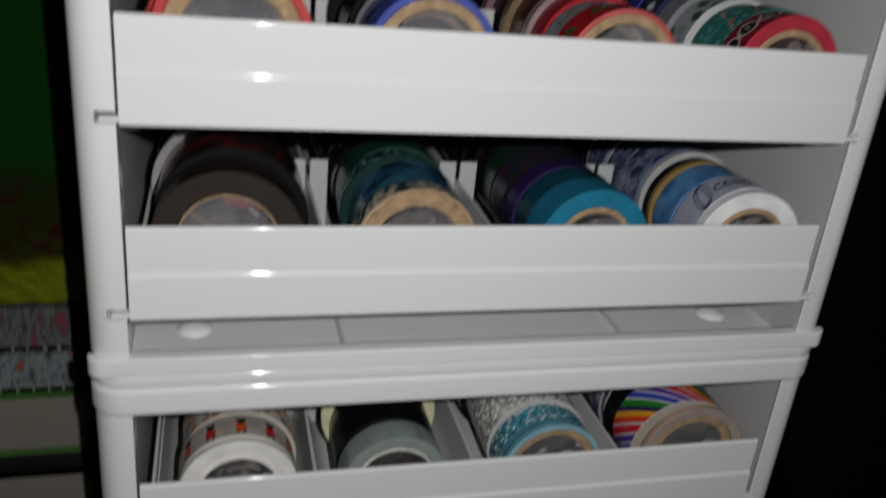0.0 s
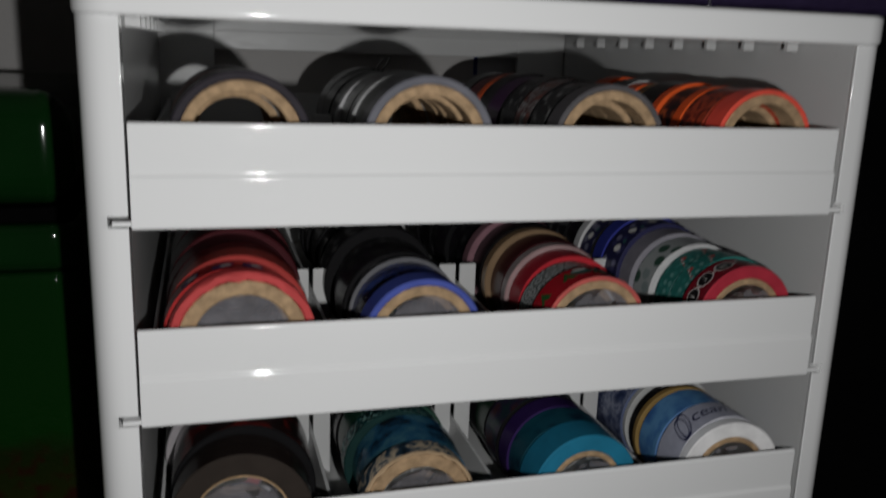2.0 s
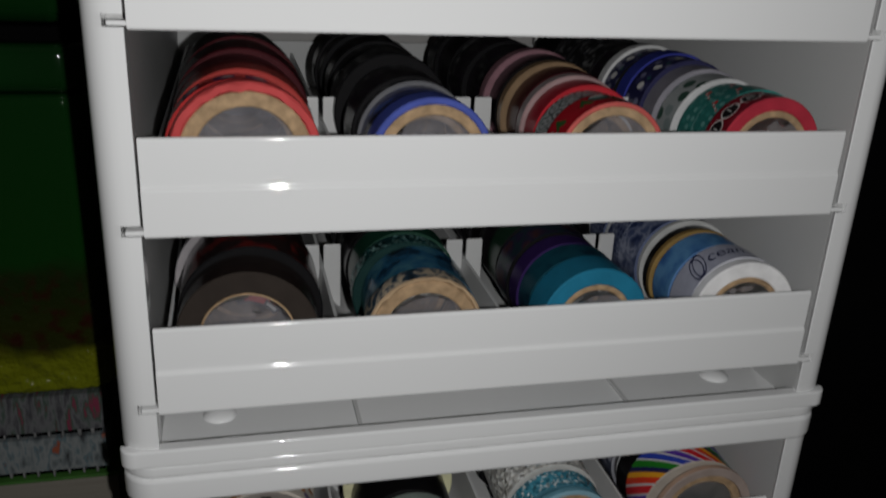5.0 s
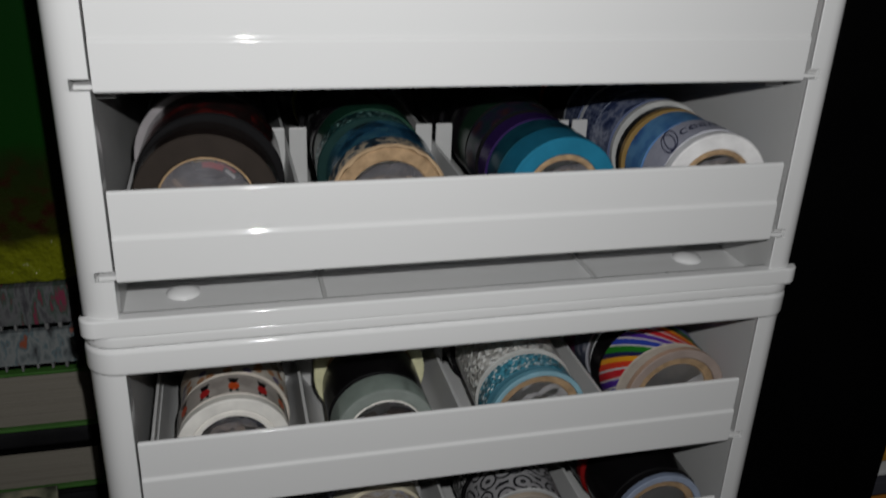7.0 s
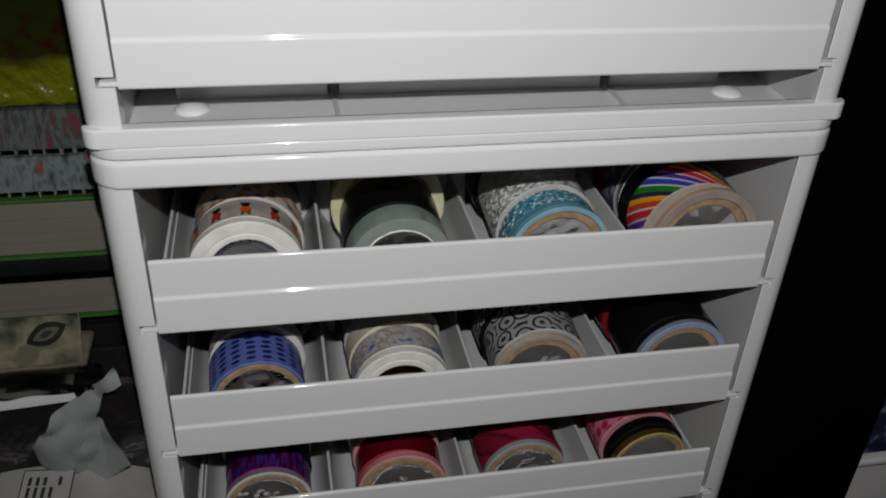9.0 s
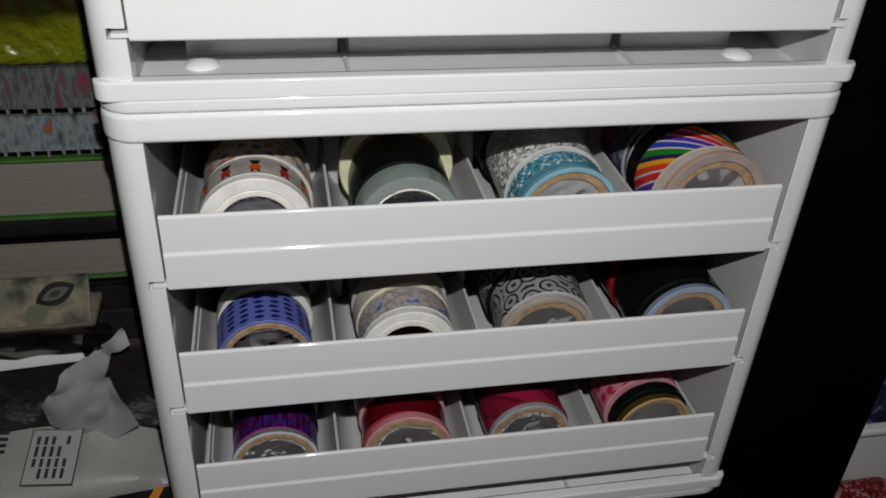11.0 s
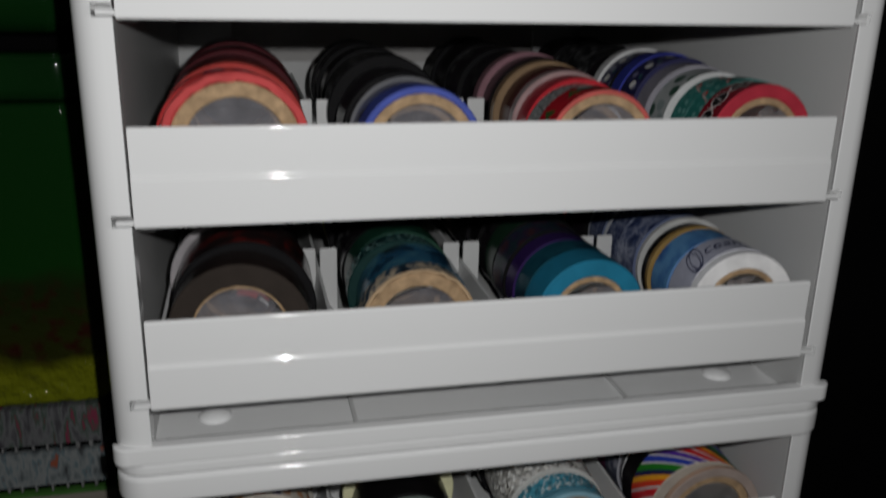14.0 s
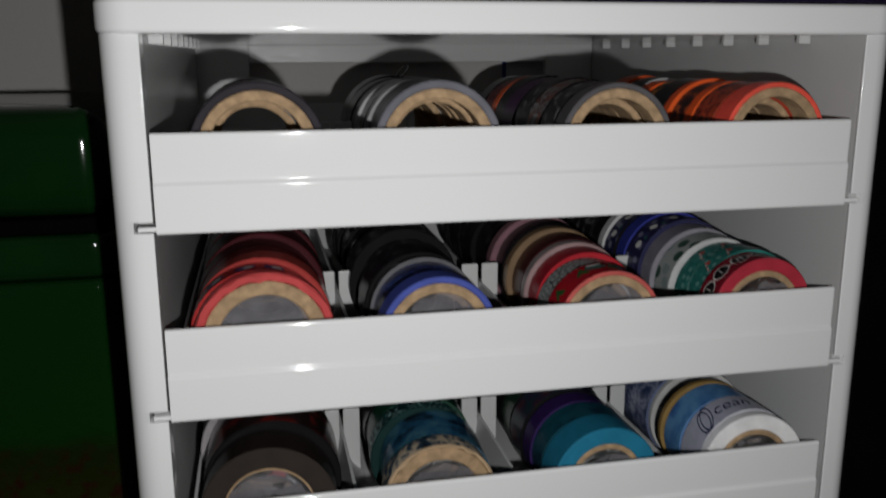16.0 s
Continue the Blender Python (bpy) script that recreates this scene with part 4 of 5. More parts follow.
for a in (-8, 24):
    on_roll(disc(0.0042, 0.0030), "motif", rl, R, a, 0.0090, INK_TEAL)
    on_roll(disc(0.0030, 0.0012, 0.0, 16, (0, 0.0016)), "snow_motif", rl, R, a, 0.0090, INK_WHITE, 0.0002)
# birds on the red roll
rl = roll_named("navy and white birds")
R = radius_of(rl)
for a in (-38, -10, 14, 44):
    on_roll(disc(0.0037, 0.0024, 0.0, 20, (0, 0), 0.3), "bird_motif", rl, R, a, 0.0045, INK_BLUE)
    on_roll(disc(0.0019, 0.0012, 0.0, 16, (0.0009, -0.0004), 0.2), "breast_motif", rl, R, a, 0.0045, INK_WHITE, 0.0002)
    on_roll(disc(0.0008, 0.0007, 0.0, 12, (-0.0028, 0.0012)), "head_motif", rl, R, a, 0.0045, INK_DARK, 0.0002)
# figures on the cream roll
rl = roll_named("little orange and black figures")
R = radius_of(rl)
for a, ink in ((-56, INK_ORANGE), (-27, INK_RED), (3, INK_ORANGE), (33, INK_RED), (60, INK_ORANGE)):
    on_roll(disc(0.0021, 0.0027), "coat", rl, R, a, 0.0052, ink)
    on_roll(disc(0.0016, 0.0015), "head", rl, R, a, 0.0088, INK_DARK, 0.00018)
    on_roll(polygon([(-0.0022, 0.0), (0.0022, 0.0), (0.0018, 0.0009), (-0.0018, 0.0009)]), "hat_brim", rl, R, a, 0.0096, INK_DARK, 0.0002)
    for dx in (-0.0012, 0.0012):
        on_roll(disc(0.0006, 0.0009), "boot", rl, R, a + math.degrees(dx / R), 0.0024, INK_DARK)
# pale prints on the navy rolls
for rl in [o for o in scene.objects if "navy tape roll with pale prints" in str(o.get("label", ""))]:
    R = radius_of(rl)
    for a in (-60, -34, -8, 18):
        on_roll(disc(0.0017, 0.0022, 0.0, 14, (0, 0), 0.5), "print", rl, R, a, 0.0060, INK_WHITE)
        on_roll(disc(0.0010, 0.0010, 0.0, 12), "print", rl, R, a + 10, 0.0040, INK_TEAL)

# ---- small extras inside the drawers ----
def strip(points, width, thick, axis=(1, 0, 0)):
    """A thin bent strip along points, width along axis."""
    bm, ax, rows = bmesh.new(), Vector(axis).normalized(), []
    for i, p in enumerate(points):
        p = Vector(p)
        d = (Vector(points[min(i + 1, len(points) - 1)]) - Vector(points[max(i - 1, 0)])).normalized()
        nrm = d.cross(ax).normalized()
        rows.append([bm.verts.new(p + ax * a * width / 2 + nrm * b * thick / 2) for a, b in ((-1, -1), (1, -1), (1, 1), (-1, 1))])
    for r0, r1 in zip(rows, rows[1:]):
        for k in range(4):
            bm.faces.new((r0[k], r0[(k + 1) % 4], r1[(k + 1) % 4], r1[k]))
    bm.faces.new(rows[0][::-1]), bm.faces.new(rows[-1])
    bmesh.ops.recalc_face_normals(bm, faces=bm.faces[:])
    return bm


twist = thing("film_scrap", "twisted scrap of dark film on a black tape roll", "scrap", (-0.027, 0.100, 0.4145))
part("strand", strip([(-0.002, 0, 0), (-0.001, 0.001, 0.002), (0.0008, 0.001, 0.004), (0.0022, 0.002, 0.0052)], 0.002, 0.0004, (0, 1, 0)), DK, twist)
part("strand", strip([(0.000, 0, 0), (0.002, 0.001, 0.002), (0.0032, 0.001, 0.0036), (0.004, 0.002, 0.0054)], 0.002, 0.0004, (0, 1, 0)), DK, twist)

# printed label at the mouth of the brown roll
def sector(r0, r1, a0, a1, n=10):
    """A flat ring sector facing the front, angles in degrees from the top."""
    bm = bmesh.new()
    lo, hi = [], []
    for k in range(n + 1):
        a = radians(a0 + (a1 - a0) * k / n)
        lo.append(bm.verts.new((r0 * math.sin(a), 0, r0 * math.cos(a))))
        hi.append(bm.verts.new((r1 * math.sin(a), 0, r1 * math.cos(a))))
    for k in range(n):
        bm.faces.new((lo[k], lo[k + 1], hi[k + 1], hi[k]))
    return bm


rl = roll_named("printed label in its core")
INK_YELLOW = surface("yellow_ink", (0.6, 0.38, 0.03), 0.35, vary=0.1)
for r0, r1, a0, a1, mat, lift in ((0.0102, 0.0153, -18, 58, INK_DARK, 0.0), (0.0132, 0.0149, -14, 14, INK_YELLOW, -0.00025), (0.0110, 0.0130, -4, 30, INK_RED, -0.00025),
                                  (0.0128, 0.0148, 18, 48, INK_RED, -0.00025), (0.0112, 0.0122, 34, 54, INK_WHITE, -0.00025)):
    ob = part("core_label", sector(r0, r1, a0, a1), mat, None)
    ob.parent = rl
    ob.matrix_parent_inverse = rl.matrix_basis.inverted()
    ob.matrix_basis = Matrix.Translation(rl.location + Vector((0, 0.0060 + lift, 0)))

card = thing("wall_card", "small white and navy card stuck on the wall", "card", (0.086, 0.2738, 0.4165))
part("sheet", box(-0.018, 0.018, -0.0003, 0.0003, -0.008, 0.008), surface("card_white", (0.5, 0.5, 0.52), 0.6), card)
part("border", box(-0.018, 0.018, -0.0008, -0.0003, 0.0045, 0.008), surface("card_navy", (0.03, 0.04, 0.16), 0.5), card)
part("border", box(-0.018, -0.0155, -0.0008, -0.0003, -0.008, 0.0045), surface("card_navy_side", (0.03, 0.04, 0.16), 0.5), card)

# ---- stack beside the organizers ----
SX = -0.1525


def zoned_green():
    """Shiny green wrapping: lime at the foot, a dark red-flecked band, deep green above."""
    m, nt, N, L, b = nodes_of("green_wrap")
    tc, sep = N.new("ShaderNodeTexCoord"), N.new("ShaderNodeSeparateXYZ")
    L.new(tc.outputs["Object"], sep.inputs[0])
    wob = N.new("ShaderNodeTexNoise")
    wob.inputs["Scale"].default_value = 60
    L.new(tc.outputs["Object"], wob.inputs["Vector"])
    h = N.new("ShaderNodeMath")
    h.operation = "MULTIPLY_ADD"
    h.inputs[1].default_value = 0.012
    L.new(wob.outputs[0], h.inputs[0]), L.new(sep.outputs[2], h.inputs[2])
    mr = N.new("ShaderNodeMapRange")
    mr.inputs[1].default_value, mr.inputs[2].default_value = 0.006, 0.160
    L.new(h.outputs[0], mr.inputs[0])
    base = ramp_of(N, [(0.0, (0.125, 0.14, 0.006)), (0.11, (0.12, 0.13, 0.006)), (0.16, (0.017, 0.019, 0.003)), (0.36, (0.008, 0.015, 0.003)), (0.42, (0.0035, 0.027, 0.003)), (1.0, (0.003, 0.021, 0.004))])
    L.new(mr.outputs[0], base.inputs[0])
    fl = N.new("ShaderNodeTexNoise")
    fl.inputs["Scale"].default_value, fl.inputs["Detail"].default_value = 130, 3
    L.new(tc.outputs["Object"], fl.inputs["Vector"])
    spot = ramp_of(N, [(0.48, (0, 0, 0)), (0.66, (1, 1, 1))])
    L.new(fl.outputs[0], spot.inputs[0])
    band = ramp_of(N, [(0.12, (0, 0, 0)), (0.18, (1, 1, 1)), (0.33, (1, 1, 1)), (0.40, (0, 0, 0))])
    L.new(mr.outputs[0], band.inputs[0])
    both = N.new("ShaderNodeMath")
    both.operation = "MULTIPLY"
    L.new(spot.outputs[0], both.inputs[0]), L.new(band.outputs[0], both.inputs[1])
    L.new(mixed(N, L, both.outputs[0], base.outputs[0], (0.02, 0.005, 0.003)), b.inputs["Base Color"])
    b.inputs["Roughness"].default_value = 0.06
    cr = N.new("ShaderNodeTexNoise")
    cr.inputs["Scale"].default_value, cr.inputs["Detail"].default_value = 110, 3
    L.new(tc.outputs["Object"], cr.inputs["Vector"])
    amt = ramp_of(N, [(0.0, (0.8, 0.8, 0.8)), (0.11, (0.7, 0.7, 0.7)), (0.2, (0.12, 0.12, 0.12)), (0.45, (0.04, 0.04, 0.04)), (1, (0.02, 0.02, 0.02))])
    L.new(mr.outputs[0], amt.inputs[0])
    bp = N.new("ShaderNodeBump")
    bp.inputs["Distance"].default_value = 0.009
    L.new(cr.outputs[0], bp.inputs["Height"]), L.new(amt.outputs[0], bp.inputs["Strength"]), L.new(bp.outputs[0], b.inputs["Normal"])
    return m


def page_block(name, base, marks, scale=(900, 900, 90), contrast=0.5, wide=False):
    """The cut edges of paper: fine lines, or printed sheets of many colours."""
    m, nt, N, L, b = nodes_of(name)
    tc, mp, n = N.new("ShaderNodeTexCoord"), N.new("ShaderNodeMapping"), N.new("ShaderNodeTexNoise")
    mp.inputs["Scale"].default_value = scale
    n.inputs["Scale"].default_value, n.inputs["Detail"].default_value = 1, 4
    L.new(tc.outputs["Object"], mp.inputs[0]), L.new(mp.outputs[0], n.inputs["Vector"])
    r = ramp_of(N, [(0.30 + 0.4 * i / max(1, len(marks)), c) for i, c in enumerate((base, *marks))])
    L.new(n.outputs[0], r.inputs[0]), L.new(r.outputs[0], b.inputs["Base Color"])
    b.inputs["Roughness"].default_value = 0.75 if not wide else 0.4
    bp = N.new("ShaderNodeBump")
    bp.inputs["Strength"].default_value, bp.inputs["Distance"].default_value = contrast, 0.001
    L.new(n.outputs[0], bp.inputs["Height"]), L.new(bp.outputs[0], b.inputs["Normal"])
    return m


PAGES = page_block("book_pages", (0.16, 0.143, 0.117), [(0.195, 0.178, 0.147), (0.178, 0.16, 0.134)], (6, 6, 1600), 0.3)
COVER = surface("green_cover", (0.045, 0.13, 0.025), 0.4, vary=0.2)

dark_box = thing("storage_box", "black lidded box under the stack of books", "box")
part("body", box(-0.37, SX - 0.004, 0.112, 0.270, 0.0, 0.076, 0.003), BLACK_CLOTH, dark_box)
part("lid", box(-0.372, SX - 0.002, 0.110, 0.271, 0.0762, 0.0895, 0.003), BLACK_CLOTH, dark_box)


def book(z0, z1, top, bottom, label, dx=0.0):
    b = thing("book", label, "book", (0, 0, 0), "books in the stack")
    part("cover", box(-0.37 + dx, SX + dx + 0.001, 0.0985, 0.270, z0, z0 + 0.0014, 0.0004), bottom, b)
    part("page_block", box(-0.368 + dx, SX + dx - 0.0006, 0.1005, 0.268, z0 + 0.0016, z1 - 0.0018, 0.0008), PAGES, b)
    part("cover", box(-0.37 + dx, SX + dx + 0.001, 0.0985, 0.270, z1 - 0.0016, z1, 0.0004), top, b)


book(0.0897, 0.1140, BLACK, COVER, "cream-paged book with a green and a black cover")
black_book = thing("notebook", "closed black notebook between two cream-paged books", "notebook")
part("cover", box(-0.37, SX - 0.002, 0.099, 0.270, 0.1142, 0.1246, 0.003, 3), BLACK_CLOTH, black_book)
book(0.1248, 0.1560, COVER, COVER, "thick cream-paged book with green covers", 0.0008)


def fringed_pad(z0, z1, mat, label, seed, front):
    """A stack of loose printed sheets whose edges do not line up."""
    p = thing("paper_pad", label, "paper pad", group="printed paper pads")
    rnd, z = random.Random(seed), z0 + 0.0034
    # Black inset strip, added to stand in for the dark gap below the sheets.
    part("backing", box(-0.369, SX - 0.005, front + 0.003, 0.269, z0, z0 + 0.0033, 0.0004, 1), BLACK, p)
    for i in range(34):
        x = -0.366 + 0.0062 * i + rnd.uniform(-0.0005, 0.0005)
        part("binding_loop", box(x, x + rnd.uniform(0.0008, 0.0016), front + 0.0004, front + 0.0028, z0 + rnd.uniform(0.0001, 0.0012), z0 + 0.0033, 0.0002, 1), LOOP, p)
    while z < z1 - 0.0004:
        h = rnd.uniform(0.0035, 0.009)
        h = min(h, z1 - z)
        o = rnd.uniform(-0.0005, 0.0005)
        part("sheet", box(-0.37 + o, SX - 0.003 + o, front + rnd.uniform(0, 0.0005), 0.269, z + 0.00002, z + h - 0.00002, 0.0001, 1), mat, p)
        z += h


LOOP = surface("binding_wire", (0.17, 0.17, 0.17), 0.35, vary=0.3)
PAD_LIGHT = page_block("printed_sheets_light", (0.02, 0.02, 0.022), [(0.07, 0.08, 0.085), (0.12, 0.138, 0.142), (0.18, 0.19, 0.19), (0.07, 0.11, 0.125), (0.22, 0.05, 0.02), (0.22, 0.05, 0.02)], (190, 30, 75), 0.35)
PAD_DARK = page_block("printed_sheets_dark", (0.014, 0.014, 0.017), [(0.03, 0.027, 0.033), (0.055, 0.055, 0.06), (0.10, 0.10, 0.105), (0.03, 0.055, 0.04), (0.15, 0.015, 0.04), (0.15, 0.015, 0.04)], (220, 30, 60), 0.35)
fringed_pad(0.1562, 0.1765, PAD_LIGHT, "stack of pale blue, white and orange printed paper sheets", 3, 0.099)
fringed_pad(0.1767, 0.1985, PAD_DARK, "stack of dark grey, pink and green printed paper sheets", 5, 0.099)

GREEN = zoned_green()
lower_tin = thing("gift_box", "glossy green wrapped box with a lime foot and red flecks", "box", (-0.2572, 0.178, 0.1987))
part("body", slab(rounded(-0.108, 0.1085, -0.078, 0.093, (0.012,) * 4), 0.0, 0.1330, 0.004), GREEN, lower_tin)
part("lid", slab(rounded(-0.1085, 0.1090, -0.0785, 0.0935, (0.012,) * 4), 0.1333, 0.1525, 0.005), surface("green_lid", (0.003, 0.021, 0.004), 0.1, vary=0.15, scale=30, bump=0.02), lower_tin)
upper_tin = thing("round_tin", "glossy dark green tin with rounded shoulders on a green box", "tin", (-0.2572, 0.178, 0.3514))
# Black inset foot, added in place of the shaded gap under the tin.
part("foot", slab(rounded(-0.104, 0.1045, -0.074, 0.09, (0.012,) * 4), 0.0, 0.0062, 0.001), BLACK, upper_tin)
GREEN_DEEP = surface("deep_green_gloss", (0.003, 0.022, 0.004), 0.1, vary=0.15, scale=30, bump=0.02)
lid = slab(rounded(-0.108, 0.1075, -0.078, 0.093, (0.012,) * 4), 0.0060, 0.0525, 0.014)
part("body", lid, GREEN_DEEP, upper_tin)

# ---- clutter at the foot of the stack ----
clear_box = thing("plastic_box", "clear grey plastic box with pink things inside", "box")
TUB = clear_plastic("grey_tub", (0.8, 0.78, 0.79), 0.12, 0.22, (0.085, 0.075, 0.08))
for a in ((-0.30, -0.146, 0.070, 0.0715, 0.0, 0.0705), (-0.30, -0.146, 0.0975, 0.0988, 0.0, 0.0705), (-0.30, -0.2985, 0.0717, 0.0973, 0.0, 0.0705), (-0.1475, -0.146, 0.0717, 0.0973, 0.0, 0.0705), (-0.2983, -0.1477, 0.0717, 0.0973, 0.0, 0.0015)):
    part("panel", box(*a, 0.0004, 1), TUB, clear_box)
PINK = surface("pink_felt", (0.62, 0.03, 0.10), 0.8, vary=0.2, bump=0.3)
for x, z, r in ((-0.162, 0.045, 0.006), (-0.205, 0.036, 0.007), (-0.175, 0.012, 0.008), (-0.225, 0.015, 0.009)):
    bm = bmesh.new()
    bmesh.ops.create_icosphere(bm, subdivisions=3, radius=r)
    for v in bm.verts:
        v.co *= 1 + 0.25 * noise.noise(v.co * 200)
    pom = part("pompom", bm, PINK, None)
    pom.location = (x, 0.0735 + r * 1.25, max(z, 0.0015 + r))
    tagged(pom, "pink felt ball inside a clear plastic box", "pompom", "felt balls")
stuffing = thing("cloth_bundle", "dark folded cloth inside a clear plastic box", "cloth")
part("cloth", box(-0.296, -0.150, 0.087, 0.0968, 0.0016, 0.055, 0.006, 3), surface("dark_cloth", (0.06, 0.035, 0.038), 0.9, vary=0.3, bump=0.5), stuffing)

PAPER = surface("white_paper", (0.62, 0.62, 0.62), 0.7, vary=0.06, scale=40, bump=0.2)


def crumple(outline, y, seed, amp, mat, name, label, category, folds=42):
    """A thin creased sheet filling an outline of (x, z) that stands at y."""
    bm = bmesh.new()
    bm.faces.new([bm.verts.new((px, 0, pz)) for px, pz in outline])
    bmesh.ops.triangulate(bm, faces=bm.faces[:])
    for _ in range(4):
        bmesh.ops.subdivide_edges(bm, edges=bm.edges[:], cuts=1, use_grid_fill=True)
    for v in bm.verts:
        p = v.co * folds
        ridge = abs(noise.noise((p.x + seed, p.z, seed))) * 2 + 0.7 * abs(noise.noise((p.x * 2.3, p.z * 2.3 + seed, 2)))
        v.co.y = -amp * ridge
        v.co.x += 0.0012 * noise.noise((p.x * 3, p.z * 3, seed))
        v.co.z += 0.0012 * noise.noise((p.x * 3, p.z * 3, seed + 5))
    bmesh.ops.solidify(bm, geom=bm.faces[:], thickness=0.0003)
    holder = thing(name, label, category, (0, y, 0))
    part("sheet", bm, mat, holder)
    return holder


TISSUE = surface("grey_tissue", (0.30, 0.31, 0.315), 0.6, vary=0.06, scale=40, bump=0.1)
crumple([(-0.1538, 0.0873), (-0.1509, 0.0791), (-0.1660, 0.0696), (-0.1700, 0.0600), (-0.1655, 0.0545), (-0.1535, 0.0300), (-0.1700, 0.0150), (-0.1830, 0.0190),
         (-0.1965, 0.0290), (-0.1984, 0.0422), (-0.1882, 0.0557), (-0.1856, 0.0639), (-0.1720, 0.0700)],
        0.0655, 4.0, 0.0075, TISSUE, "tissue_paper", "crumpled pale grey tissue paper leaning on a clear box", "tissue paper", 24)
leaf = thing("paper_sheet", "folded white paper sheet on a clear plastic box", "paper", (-0.225, 0.0, 0.0045), turn=0)
part("sheet", strip([(0, 0.0985, 0.0685), (0, 0.085, 0.0674), (0, 0.075, 0.0678), (0, 0.0685, 0.0672), (0, 0.0655, 0.0630), (0.001, 0.0648, 0.0585)], 0.100, 0.0005, (1, 0.02, 0.05)), PAPER, leaf)
part("sheet", strip([(-0.016, 0.0985, 0.0715), (-0.016, 0.085, 0.0708), (-0.016, 0.074, 0.0712), (-0.014, 0.0675, 0.0690), (-0.014, 0.0652, 0.0655)], 0.088, 0.0005, (1, 0.05, 0.03)), PAPER, leaf)

packet = thing("cello_packet", "cream and green printed packet in shiny cellophane", "packet", (-0.225, 0.0, 0.0))
PK = printed("packet_print", "scene", (0.12, 0.12, 0.085), (0.02, 0.024, 0.016), (0.22, 0.19, 0.13), size=0.014, solid=True, rough=0.18)
part("pack", box(-0.12, 0.057, 0.068, 0.097, 0.0790, 0.0840, 0.002, 3), surface("packet_cream", (0.17, 0.145, 0.11), 0.3, vary=0.3, scale=90, bump=0.3), packet)
face = box(-0.12, 0.056, 0.0, 0.002, 0.0, 0.023, 0.0008, 2)
fo = part("card", face, PK, packet)
fo.location, fo.rotation_euler = (0, 0.069, 0.0842), (radians(-32), 0, radians(2))
def leaf_shape(length, height):
    pts = []
    for sgn in (1, -1):
        for k in range(12):
            u = k / 12 if sgn > 0 else 1 - k / 12
            pts.append(((u - 0.5) * length, sgn * height / 2 * math.sin(math.pi * u) ** 0.8))
    bm = bmesh.new()
    bm.faces.new([bm.verts.new((x, 0, z)) for x, z in pts])
    bmesh.ops.triangulate(bm, faces=bm.faces[:])
    bmesh.ops.solidify(bm, geom=bm.faces[:], thickness=0.0001)
    return bm


for size, mat, lift in (((0.019, 0.0105), surface("motif_ink", (0.01, 0.011, 0.009), 0.25), -0.0004), ((0.013, 0.0054), surface("motif_grey", (0.075, 0.08, 0.055), 0.3), -0.0007), ((0.006, 0.0029), INK_DARK, -0.0010)):
    ey = part("motif", leaf_shape(*size), mat, fo)
    ey.location, ey.rotation_euler = (0.041, lift, 0.0145), (0, radians(-22), 0)
band = part("band", box(-0.032, 0.032, -0.0003, 0.0, -0.0045, 0.0045, 0.0001, 1), surface("black_gloss", (0.006, 0.006, 0.006), 0.12, vary=0.3, bump=0.6, fine=400), fo, "glossy black printed band")
band.location, band.rotation_euler = (-0.012, -0.0006, 0.0115), (0, radians(-30), 0)

CELLO = clear_plastic("cellophane", (0.82, 0.82, 0.8), 0.05, 0.2, (0.012, 0.012, 0.012))
crumple([(-0.33, 0.0725), (-0.160, 0.0740), (-0.1580, 0.0850), (-0.1600, 0.0885), (-0.33, 0.0890)], 0.0630, 9.0, 0.0016, CELLO, "cellophane", "crinkled clear cellophane before a printed packet", "cellophane")

# white bag with a printed label, sloping down towards the desk's edge
bag = thing("mailing_bag", "soft white plastic bag with a printed black label", "bag")
bm = bmesh.new()
NX, NY = 34, 16
vs = {}
for i in range(NX + 1):
    for j in range(NY + 1):
        x = -0.32 + (0.1805) * i / NX
        y = 0.034 + 0.0355 * j / NY + (0.006 - 0.020 * (1 - i / NX)) * (1 - j / NY)
        edge = min(1, 5 * (1 - i / NX), 6 * j / NY)
        z = 0.002 + (0.35 * y - 0.005) * (0.25 + 0.75 * edge ** 0.6) + 0.0022 * noise.noise((x * 38, y * 60, 1.0)) * edge
        vs[i, j] = bm.verts.new((x, y, max(0.0008, z)))
for i in range(NX):
    for j in range(NY):
        bm.faces.new((vs[i, j], vs[i + 1, j], vs[i + 1, j + 1], vs[i, j + 1]))
ret = bmesh.ops.extrude_face_region(bm, geom=bm.faces[:])
for v in ret["geom"]:
    if isinstance(v, bmesh.types.BMVert):
        v.co.z = 0.0003
bmesh.ops.recalc_face_normals(bm, faces=bm.faces[:])
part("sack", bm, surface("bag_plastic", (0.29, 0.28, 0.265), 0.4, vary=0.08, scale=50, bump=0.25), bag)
slope = math.degrees(math.atan(0.35))
label_at = pose(-0.1950, 0.0505, 0.0190, slope, 0, -6) @ Matrix.Diagonal((1.15, 1.12, 1, 1))


def on_bag(name, x0, x1, y0, y1, mat, lift):
    ob = part(name, box(x0, x1, y0, y1, lift, lift + 0.0002), mat, bag)
    ob.matrix_basis = label_at
    return ob


INK_BLACK = surface("black_ink", (0.02, 0.02, 0.02), 0.5)
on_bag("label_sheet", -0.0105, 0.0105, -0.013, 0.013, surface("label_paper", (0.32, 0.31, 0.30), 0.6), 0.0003)
